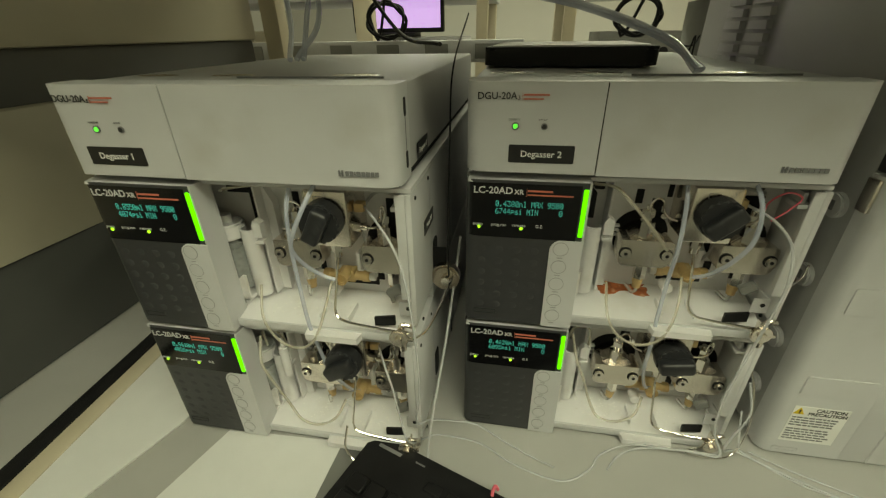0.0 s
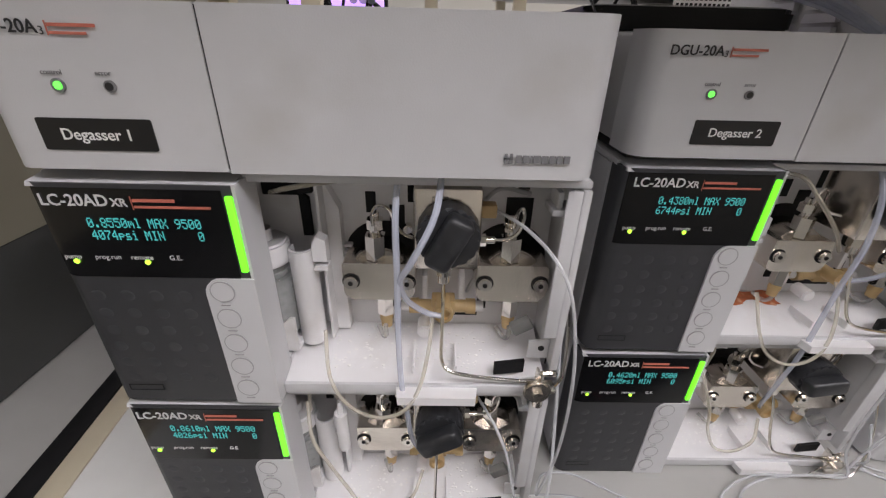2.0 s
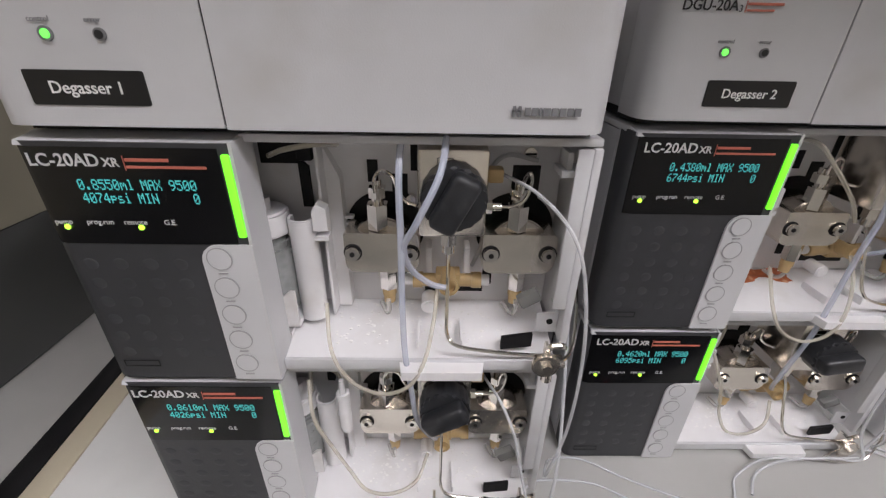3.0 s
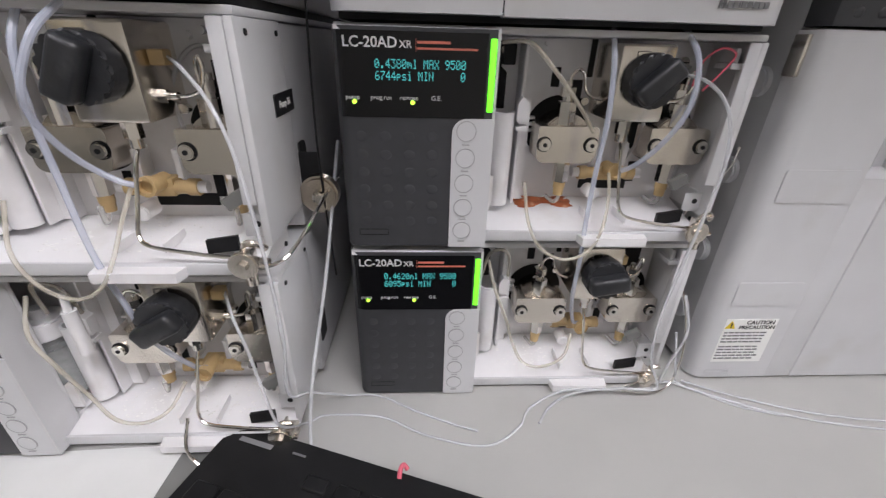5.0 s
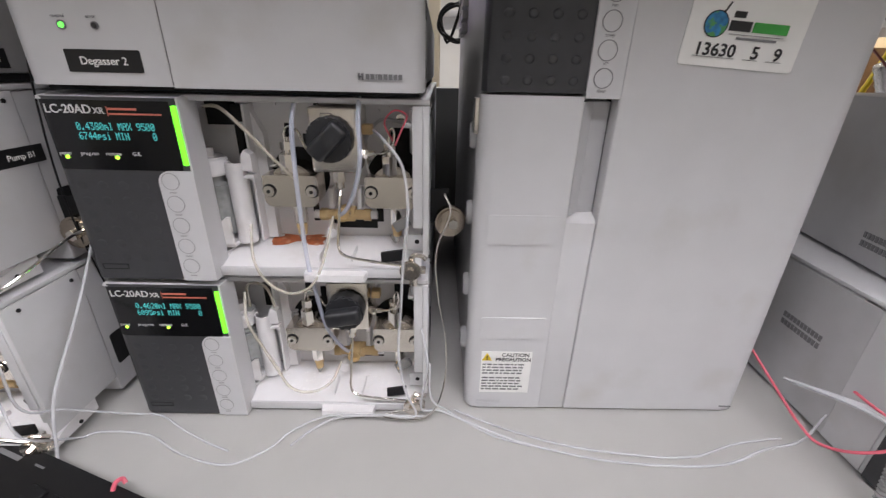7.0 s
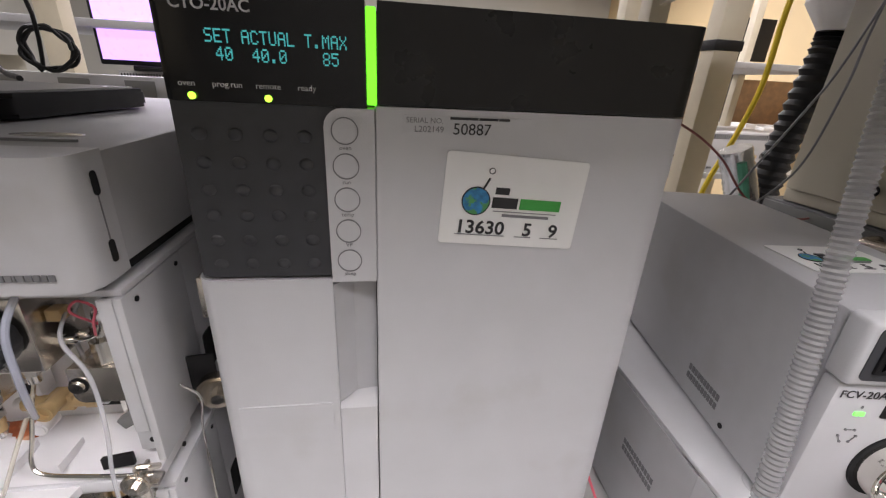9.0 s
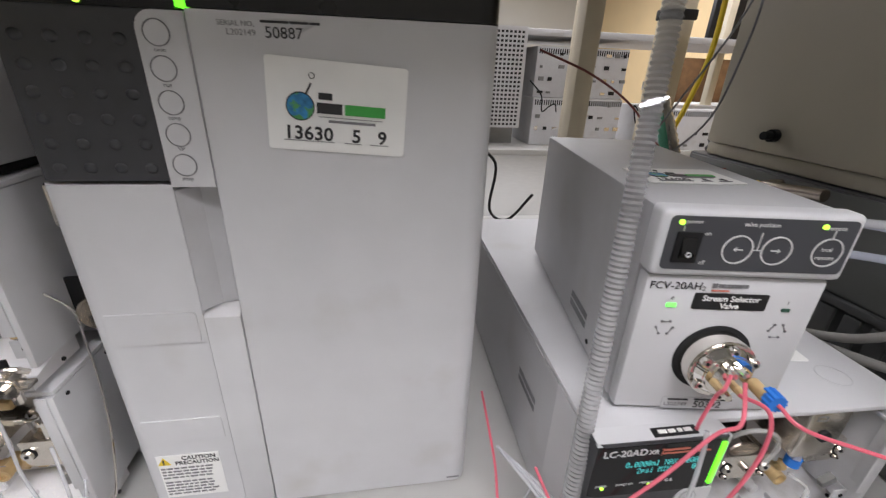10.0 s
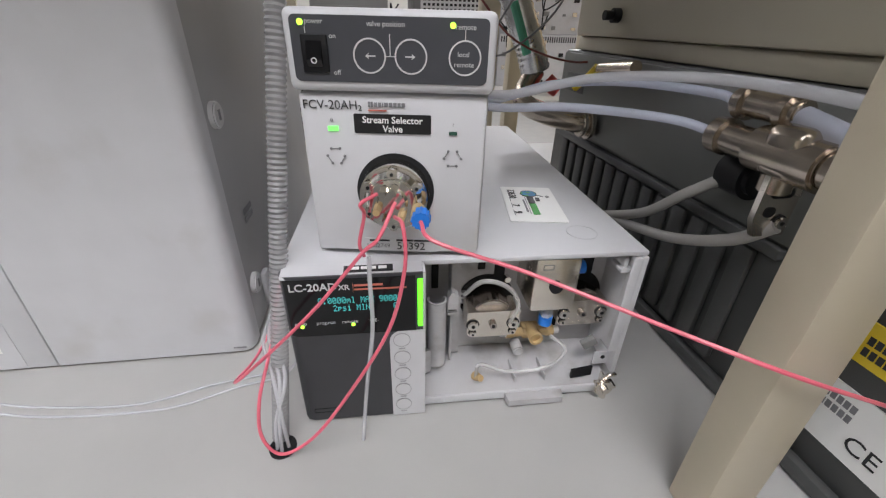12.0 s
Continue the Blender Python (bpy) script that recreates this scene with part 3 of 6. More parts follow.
        knob = part("knob", k, KNOB, th, "black round purge knob with a raised grip")
        g = box(B(), -0.0068, 0.0068, -0.0095, 0.002, -0.0145, 0.0145, 0.0034, 3)
        grip = part("grip", g, KNOB, knob)
        grip.matrix_basis = pose(0.1912, 0.001, 0.1115, 0, knob_tilt, 0)
        part("outlet_nut", box(B(), 0.2095, 0.2175, 0.026, 0.034, 0.112, 0.1195, 0.001), TAN, th, "tan plastic fitting")
        f = B()
        cyl(f, (0.19, 0.029, 0.0815), "z", 0.0048, 0.0115, 6)
        cyl(f, (0.19, 0.029, 0.0735), "z", 0.0036, 0.006, 12)
        part("drain_fitting", f, POLISH, th)
        f = cyl(B(), (0.2095, 0.03, 0.0975), "x", 0.0036, 0.007, 6)
        cyl(f, (0.215, 0.03, 0.0975), "x", 0.0022, 0.006, 10)
        part("side_fitting", f, POLISH, th)
        # bent steel capillaries
        part("steel_capillary", sweep(B(), [(0.15, 0.032, 0.104), (0.15, 0.032, 0.111), (0.1535, 0.032, 0.116), (0.159, 0.034, 0.113), (0.162, 0.036, 0.104), (0.166, 0.034, 0.099), (0.1725, 0.031, 0.0975)], 0.001, 8), POLISH, th)
        part("steel_capillary", sweep(B(), [(0.216, 0.03, 0.0975), (0.224, 0.03, 0.098), (0.2305, 0.03, 0.102), (0.233, 0.03, 0.111), (0.2318, 0.03, 0.1165), (0.2295, 0.031, 0.113), (0.229, 0.032, 0.104)], 0.001, 8), POLISH, th)
        part("steel_capillary", sweep(B(), [(0.19, 0.029, 0.072), (0.19, 0.022, 0.06), (0.1895, 0.014, 0.04), (0.19, 0.008, 0.028), (0.196, 0.005, 0.0225), (0.215, 0.005, 0.0185), (0.238, 0.006, 0.015), (0.252, 0.008, 0.0135)], 0.00115, 8), POLISH, th)
    for x, z, r in ((0.168, 0.094, 0.0028), (0.2085, 0.088, 0.0026)):
        part("screw", cyl(B(), (x, 0.0515, z), "y", r, 0.006, 12, bevel=0.0005), POLISH, th)
    for u in (0.154, 0.233):
        if not plain:
            part("suction_tube", sweep(B(), [(u, 0.034, 0.034), (u, 0.0345, 0.026), (u - 0.002, 0.038, 0.022), (u - 0.006, 0.046, 0.024)], 0.0016), HAZE, th, "hazy soft suction tube")
    # tan tee under the block
    t = B()
    cyl(t, (0.19, 0.041, 0.0445), "x", 0.0042, 0.04, 16)
    cyl(t, (0.172, 0.041, 0.0445), "x", 0.0052, 0.006, 10)
    cyl(t, (0.208, 0.041, 0.0445), "x", 0.0052, 0.006, 10)
    cyl(t, (0.1905, 0.035, 0.0485), "y", 0.0048, 0.016, 20)
    box(t, 0.183, 0.198, 0.037, 0.048, 0.0395, 0.0505, 0.001)
    tee = part("suction_tee", t, TAN, th, "tan plastic tee piece")
    part("tee_ring", ring(B(), (0.1905, 0.026, 0.0495), "y", 0.0058, 0.0018, 0.004, 24), TAN, tee)
    for x in (0.167, 0.213):
        part("tee_cap", cyl(B(), (x, 0.041, 0.0445), "x", 0.0036, 0.006, 12), INNER, tee)
    part("drain_stub", cyl(B(), (0.179, 0.037, 0.031), "y", 0.0048, 0.014, 18, bevel=0.001), inside, th, "white drain stub")
    for x in (0.177, 0.2):
        part("tee_clip", box(B(), x, x + 0.0035, 0.04, 0.052, 0.05, 0.067, 0.0006), inside, th)
    # upper right: screw and latch, lower right: clamp, leak sensor
    s = part("screw", cyl(B(), (0.236, 0.0535, 0.121), "y", 0.0036, 0.003, 14), STEEL, th)
    part("slot", box(B(), 0.233, 0.239, 0.0512, 0.0519, 0.1206, 0.1214), HOLE, s)
    bm = box(B(), 0.243, 0.2555, 0.014, 0.03, 0.119, 0.1225, 0.0006)
    box(bm, 0.2455, 0.2485, 0.016, 0.03, 0.1226, 0.131, 0.0006)
    part("latch", bm, WHITE, th)
    c = box(B(), 0.2425, 0.2555, 0.018, 0.0195, 0.0225, 0.0365, 0.0005)
    box(c, 0.254, 0.2555, 0.0195, 0.034, 0.0225, 0.0365, 0.0005)
    cl = part("clamp_bracket", c, WHITE, th)
    part("hole", cyl(B(), (0.2505, 0.0178, 0.0305), "y", 0.0019, 0.0006, 12), HOLE, cl)
    c = box(B(), 0.2475, 0.2495, -0.002, 0.012, 0.004, 0.021, 0.0006)
    box(c, 0.2415, 0.258, 0.0, 0.009, 0.0105, 0.0135, 0.0006)
    cyl(c, (0.2485, 0.002, 0.006), "z", 0.0032, 0.012, 12)
    cyl(c, (0.2462, -0.0005, 0.0135), "y", 0.0082, 0.0032, 28, bevel=0.0008)
    cyl(c, (0.2462, -0.0032, 0.0135), "y", 0.003, 0.003, 6)
    sweep(c, [(0.2462, 0.003, 0.021), (0.249, 0.001, 0.0262), (0.2545, 0.002, 0.0255), (0.2575, 0.006, 0.021)], 0.0019, 8)
    part("tube_clamp", c, STEEL, th, "small steel tube clamp")
    l = outline(B(), [(0.222, 0.014), (0.24, 0.0165), (0.24, 0.0255), (0.222, 0.0225)], 0.012, 0.0145)
    part("leak_sensor", l, BLACK, th)
    g = box(B(), -0.0065, 0.0065, -0.003, 0.003, -0.004, 0.004, 0.001)
    gl = part("sensor_arm", g, MIDGREY, th)
    gl.matrix_basis = pose(0.238, 0.024, 0.043, 0, -32, 0)
    if stained:
        bm = B()
        bmesh.ops.create_grid(bm, x_segments=16, y_segments=8, size=0.5, matrix=Matrix.Translation((0.149, 0.044, 0.0186)) @ Matrix.Rotation(radians(12.7), 4, "X") @ Matrix.Diagonal((0.05, 0.016, 1, 1)))
        random.seed(5)
        for v in bm.verts:
            d = Vector(((v.co.x - 0.149) / 0.025, (v.co.y - 0.044) / 0.008))
            k = 1 - 0.3 * max(0, d.length - 0.8) + random.uniform(-0.08, 0.08)
            w = 1 + 0.3 * math.sin(v.co.x * 150 + 1.0)
            v.co.x, v.co.y = 0.146 + (v.co.x - 0.149) * k, 0.046 + (v.co.y - 0.044) * k * w
            v.co.z += 0.0003
        part("salt_stain", bm, RUST, th, "dried orange-red stain")
    return th


def degasser(m, label, title, lx0, lz0):
    """A low instrument: case, front cover in two pieces, lamps, black name label."""
    th = thing("degasser", m, label, "degasser", "degassers")
    W, D, H = 0.257, 0.42, 0.064
    bm = box(B(), 0.001, W - 0.001, 0.024, D, 0.002, H - 0.001, 0.003)
    part("case", bm, PAINT, th, "light grey metal case")
    r = 0.012
    left = [(0.0, 0.03), (0.0, r)] + [(r - r * math.cos(radians(a)), r - r * math.sin(radians(a))) for a in (20, 40, 60, 80)] + [(r + 0.004, 0.0), (0.0948, 0.0), (0.0948, 0.03)]
    c1 = part("front_cover", outline(B(), left, 0.0, H, "z"), WHITE, th, "white moulded front cover")
    right = [(0.0957, 0.03), (0.0957, 0.0), (W - r - 0.004, 0.0)] + [(W - r + r * math.sin(radians(a)), r - r * math.cos(radians(a))) for a in (10, 30, 50, 70)] + [(W, r + 0.003), (W, 0.03)]
    c2 = part("front_cover", outline(B(), right, -0.0006, H, "z"), WHITE, th, "white moulded front cover")
    part("seam", box(B(), 0.0946, 0.0959, 0.0008, 0.025, 0.001, H - 0.0008), HOLE, th)
    bm = B()
    for x in (0.03, 0.1, 0.205):
        bmesh.ops.create_uvsphere(bm, u_segments=20, v_segments=8, radius=0.016, matrix=Matrix.Translation((x, 0.075, H - 0.001)) @ Matrix.Diagonal((1.2, 0.5, 0.05, 1)))
    part("top_recess", bm, STEEL, th)
    bm = B()
    box(bm, 0.12, 0.235, 0.05, 0.0515, H - 0.0012, H + 0.0004)
    part("top_lip", bm, INKG, th)
    # side grips
    for z0, z1 in ((0.043, 0.055), (0.008, 0.02)):
        part("grip_slot", outline(B(), rounded(0.0178, 0.0225, z0, z1, (0.002,) * 4, 4), W - 0.0008, W + 0.0004, "x"), HOLE, th)
    part("grip_line", box(B(), W - 0.0008, W + 0.0003, 0.0197, 0.0205, 0.02, 0.043), INKG, th)
    lettering(c1, title, 0.008, 0.0525, 0.0066, INKB, bold=0.00008, name="model_lettering")
    lettering(c1, "3", 0.036, 0.052, 0.0042, INKB, name="model_lettering")
    part("red_print", bars(B(), [(0.0392, 0.0394, 0.0518, 0.005), (0.04, 0.0575, 0.0548, 0.0012), (0.04, 0.0535, 0.0522, 0.001)]), INKR, c1)
    l = part("lamp_bezel", ring(B(), (0.0356, -0.0004, 0.0342), "y", 0.0027, 0.0008, 0.001, 20), INKG, c1)
    part("lamp", cyl(B(), (0.0356, -0.0004, 0.0342), "y", 0.0015, 0.0016, 16), LED_G, l, "lit green lamp")
    l = part("lamp_bezel", ring(B(), (0.0558, -0.0004, 0.0342), "y", 0.0023, 0.0008, 0.001, 20), INKG, c1)
    part("lamp", cyl(B(), (0.0558, -0.0004, 0.0342), "y", 0.0016, 0.0016, 16), INKB, l, "unlit lamp")
    lettering(c1, "control", 0.0305, 0.0382, 0.0028, INKG, name="small_print")
    lettering(c1, "error", 0.0515, 0.0382, 0.0028, INKG, name="small_print")
    lab = part("name_label", outline(B(), rounded(lx0, lx0 + 0.047, lz0, lz0 + 0.0132, (0.001,) * 4, 3), -0.0005, 0.0005), LABELB, c1, "black adhesive name label")
    lettering(lab, label_words[label], lx0 + 0.0235, lz0 + 0.0045, 0.0066, LABELW, y=-0.0007, align="CENTER", bold=0.00006, name="label_text")
    # maker's mark as plain shapes
    bm = bars(B(), [(0.2145, 0.2158, 0.0068, 0.0042), (0.2168, 0.2181, 0.0068, 0.0042), (0.2145, 0.2181, 0.0085, 0.0008)], -0.0009)
    x = 0.2195
    for w in (0.0024, 0.0026, 0.0008, 0.003, 0.0027, 0.0026, 0.0024, 0.0026):
        box(bm, x, x + w, -0.0012, -0.0006, 0.0072, 0.0104)
        x += w + 0.0006
    part("maker_mark", bm, INKG, c2)
    # black slab paints in the shadow band between degasser and pump
    part("gap_shade", box(B(), 0.004, W - 0.004, 0.012, D - 0.01, -0.0035, 0.0018), HOLE, th, "black slab painted as the shade under the degasser")
    return th


label_words = {"white degasser with a black name label, on two pumps": "Degasser 1", "white degasser beside the oven, with a black name label": "Degasser 2"}
S1 = (-0.3855, -0.0575, BZ + 0.004)
S2 = (-0.0908, -0.0035, BZ)
P = 0.1395
pump(pose(*S1), "white pump with open front under another pump", "0.8610ml MAX 9500", "4026psi MIN     0", 60, set_back=0.031)
pump(pose(S1[0] + 0.0015, S1[1], S1[2] + P), "white pump with open front, steel heads and black knob", "0.8550ml MAX 9500", "4074psi MIN     0", 28, set_back=0.031)
degasser(pose(S1[0] + 0.001, S1[1], S1[2] + 2 * P + 0.0035), "white degasser with a black name label, on two pumps", "DGU-20A", 0.0205, 0.0085)
pump(pose(*S2), "white pump with salt-crusted tray, standing on the bench", "0.4620ml MAX 9500", "6095psi MIN     0", 80)
pump(pose(S2[0], S2[1], S2[2] + P + 0.0005), "white pump with an orange stain in its tray", "0.4380ml MAX 9500", "6744psi MIN     0", 45, stained=True)
degasser(pose(S2[0], S2[1] - 0.0005, S2[2] + 2 * P + 0.0045), "white degasser beside the oven, with a black name label", "DGU-20A", 0.0318, 0.0078)
G = (0.524, -0.078, BZ - 0.0005)
GM = pose(*G, 0, 0, -1.5)
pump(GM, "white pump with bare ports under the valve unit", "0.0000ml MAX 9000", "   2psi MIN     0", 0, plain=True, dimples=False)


def side_bars(x, y0, y1, z):
    bm = B()
    for k in range(2):
        y = y0
        while y < y1 - 0.004:
            box(bm, x - 0.0003, x + 0.0002, y, y + 0.0032, z + 0.008 * k, z + 0.0055 + 0.008 * k)
            y += 0.0042
    return bm


# ---- the column oven ----
def oven():
    X0, Y0, Z0 = 0.2045, 0.0085, BZ
    th = thing("column_oven", pose(X0, Y0, Z0), "tall white column oven with black display band, closed doors", "laboratory oven")
    W, D, H = 0.261, 0.42, 0.4165
    body = box(B(), 0.001, W - 0.001, 0.022, D, 0.004, H - 0.001, 0.002)
    part("case", body, CASEGREY, th, "grey painted metal case")
    r = 0.011
    # doors with rounded outer edges
    left = [(0.0, 0.0218), (0.0, r)] + [(r - r * math.cos(radians(a)), r - r * math.sin(radians(a))) for a in (22, 45, 68)] + [(r + 0.002, 0.0), (0.0705, 0.0), (0.0705, 0.0218)]
    d1 = part("door", outline(B(), left, 0.003, 0.2825, "z"), WHITE, th, "narrow white door")
    part("door_edge", box(B(), 0.0706, 0.0938, 0.0, 0.0218, 0.003, 0.191, 0.0006), WHITE, d1)
    # finger recess: back and sloped sides
    bm = outline(B(), [(0.0706, 0.0218), (0.0706, 0.0005), (0.0712, 0.0), (0.081, 0.0105), (0.0938, 0.0125), (0.0938, 0.0218)], 0.1965, 0.279, "z")
    part("finger_recess", bm, PAINT, d1)
    bm = outline(B(), [(0.0, 0.191), (0.0218, 0.191), (0.0218, 0.1964), (0.012, 0.1964), (0.004, 0.1935)], 0.0706, 0.0938, "x")
    part("recess_foot", bm, WHITE, d1)
    right = [(0.0946, 0.0218), (0.0946, 0.001), (0.0954, 0.0), (W - r - 0.002, 0.0)] + [(W - r + r * math.sin(radians(a)), r - r * math.cos(radians(a))) for a in (22, 45, 68)] + [(W, r), (W, 0.0218)]
    d2 = part("door", outline(B(), right, 0.003, 0.3732, "z"), WHITE, th, "wide white door with stickers")
    part("door_gap", box(B(), 0.0939, 0.0945, 0.0135, 0.0216, 0.004, 0.373), HOLE, th)
    # raised blank panels of the narrow door
    for z0, z1 in ((0.172, 0.1965), (0.082, 0.104)):
        p = part("raised_panel", outline(B(), rounded(0.0105, 0.0665, z0, z1, (0.002,) * 4, 3), -0.0009, 0.001), WHITE, d1)
    part("badge_outline", ring_rect(0.0105, 0.033, 0.0085, 0.0125, 0.0003), INKG_SOFT, d1)
    # band and display
    right = [(0.0962, 0.0218), (0.0962, 0.0)] + [(W - r - 0.002, 0.0)] + [(W - r + r * math.sin(radians(a)), r - r * math.cos(radians(a))) for a in (22, 45, 68)] + [(W, r), (W, 0.0218)]
    part("top_band", outline(B(), right, 0.3738, H, "z"), BLACKBAND, th, "dark grey glossy band")
    left = [(0.0015, 0.0218), (0.0015, 0.009), (0.004, 0.0035), (0.0088, 0.001), (0.091, 0.001), (0.091, 0.0218)]
    kp = part("keypad", outline(B(), left, 0.2845, 0.372, "z"), KEYGREY, th, "dark keypad film")
    left = [(0.0015, 0.0218), (0.0015, 0.009), (0.004, 0.0025), (0.0088, -0.0004), (0.091, -0.0004), (0.091, 0.0218)]
    dw = part("display_window", outline(B(), left, 0.3722, H, "z"), BLACKGLOSS, th)
    dome_grid(kp, 0.015, 0.0155, 0.0011, 0.292, 0.0132, 2.2)
    part("lit_bar", box(B(), 0.0913, 0.0957, -0.001, 0.008, 0.3735, 0.414, 0.0006), GREEN_L, th, "glowing green status bar")
    bm = outline(B(), rounded(0.0708, 0.0945, 0.2815, 0.3718, (0, 0, 0, 0.009)), -0.0012, 0.0218)
    ks = part("key_strip", bm, WHITE, th, "white key strip")
    for i, w in enumerate(("oven", "run", "temp", "VP", "sleep")):
        zz = 0.3615 - 0.0168 * i
        k = part("round_key", cyl(B(), (0.0805, -0.0013, zz), "y", 0.0058, 0.0008, 28), WHITE, ks)
        part("key_ring", ring(B(), (0.0805, -0.0016, zz), "y", 0.0064, 0.0005, 0.0005, 32), INKG, k)
        lettering(k, w, 0.0805, zz - 0.0088, 0.003, INKG, y=-0.0014, align="CENTER", name="small_print")
    lettering(dw, "CTO-20AC", 0.012, 0.4083, 0.0066, INKW, bold=0.0001, name="model_lettering", y=-0.0007)
    matrix_line(dw, "SET ACTUAL T.MAX", 0.0243, 0.3962, 0.0037, 0.0054)
    matrix_line(dw, " 40  40.0    85", 0.0243, 0.3893, 0.0037, 0.0054)
    for x, w in ((0.0105, "oven"), (0.0245, "prog.run"), (0.0425, "remote"), (0.0605, "ready")):
        lettering(dw, w, x, 0.3785, 0.0036, INKW, name="small_print", y=-0.0007)
    for x in (0.0155, 0.0475):
        part("status_led", cyl(B(), (x, -0.0008, 0.3745), "y", 0.0016, 0.0008, 14), LED_L, dw, "lit yellow-green status lamp")
    # serial sticker
    st = part("serial_sticker", box(B(), 0.108, 0.1745, -0.0004, 0.0003, 0.36, 0.37), WHITE, d2)
    lettering(st, "SERIAL NO.", 0.1095, 0.3665, 0.0036, INKG, name="small_print")
    lettering(st, "L202149", 0.1135, 0.3622, 0.0042, INKG, name="small_print")
    lettering(st, "50887", 0.1325, 0.3615, 0.0078, INKB, name="serial_number")
    part("maker_bars", bars(B(), [(0.131, 0.145, 0.3685, 0.0012), (0.1455, 0.155, 0.3685, 0.0012), (0.1555, 0.161, 0.3685, 0.0012)]), INKB, st)
    # service sticker, slightly askew
    sk = part("service_sticker", outline(B(), rounded(0, 0.0775, 0, 0.0495, (0.002,) * 4, 4), -0.0003, 0.0003), LABELW, d2, "white service sticker with handwriting")
    sk.matrix_basis = pose(0.1275, -0.0006, 0.3045, 0, 3.6, 0)
    sticker_face(sk, 0.0775)
    # caution label
    ca = part("caution_label", box(B(), 0.013, 0.0585, -0.0004, 0.0003, 0.0215, 0.068), LABELW, d1, "white caution label with a yellow triangle")
    part("warning_triangle", outline(B(), [(0.0135, 0.0585), (0.0225, 0.0585), (0.018, 0.0665)], -0.0008, -0.0004), YELLOW, ca)
    part("warning_sign", bars(B(), [(0.0175, 0.0185, 0.0612, 0.003), (0.0175, 0.0185, 0.0596, 0.0009)], -0.001), INKB, ca)
    lettering(ca, "CAUTION", 0.031, 0.0628, 0.0055, INKB, name="label_text", bold=0.00008)
    lettering(ca, "PRECAUTION", 0.0258, 0.0578, 0.0052, INKB, name="label_text", bold=0.00008)
    rows = []
    random.seed(3)
    for k in range(9):
        z = 0.0535 - 0.0033 * k - (0.002 if k > 3 else 0)
        x = 0.0145
        while x < 0.05:
            w = random.uniform(0.002, 0.006)
            rows.append((x, min(x + w, 0.0545), z, 0.0012))
            x += w + 0.0012
    part("fine_print", bars(B(), rows), INKG, ca)
    part("maker_bars", bars(B(), [(0.2435, 0.2455, 0.0075, 0.0012), (0.246, 0.255, 0.0075, 0.0011)]), INKG, d2)
    # side fittings: round plugs, hinge, louvres on the metal side
    for z in (0.25, 0.185, 0.115, 0.055):
        p = part("side_plug", cyl(B(), (-0.001, 0.04, z), "x", 0.0105, 0.006, 24, bevel=0.0012), WHITE, th, "white round side plug")
        part("slot", box(B(), -0.0045, -0.0038, 0.038, 0.042, z - 0.004, z + 0.004), INKG, p)
    part("hinge", box(B(), -0.0032, 0.0, 0.009, 0.02, 0.255, 0.28, 0.0006), STEEL, th)
    for z in (0.212, 0.054):
        p = part("side_plug", cyl(B(), (W + 0.001, 0.0395, z), "x", 0.0105, 0.006, 24, bevel=0.0012), WHITE, th, "white round side plug")
        part("slot", box(B(), W + 0.0038, W + 0.0045, 0.0375, 0.0415, z - 0.004, z + 0.004), INKG, p)
    part("foot_block", box(B(), W - 0.001, W + 0.005, 0.06, 0.075, 0.012, 0.05, 0.002), WHITE, th)
    part("side_print", side_bars(W - 0.0004, 0.055, 0.08, 0.11), INKG, th)
    for c in range(2):
        for k in range(6):
            y, z = 0.228 + 0.062 * c, 0.338 + 0.0125 * k
            part("louvre", outline(B(), [(y, z), (y + 0.045, z), (y + 0.043, z + 0.0085), (y + 0.002, z + 0.0085)], -0.005, 0.0012, "x"), PAINT, th)
    for x in (0.03, 0.23):
        for y in (0.05, 0.37):
            part("foot", cyl(B(), (x, y, 0.002), "z", 0.01, 0.005, 16), BLACK, th)


def ring_rect(x0, x1, z0, z1, w):
    return bars(B(), [(x0, x1, z0, w), (x0, x1, z1 - w, w), (x0, x0 + w, z0, z1 - z0), (x1 - w, x1, z0, z1 - z0)], -0.001, 0.0002)


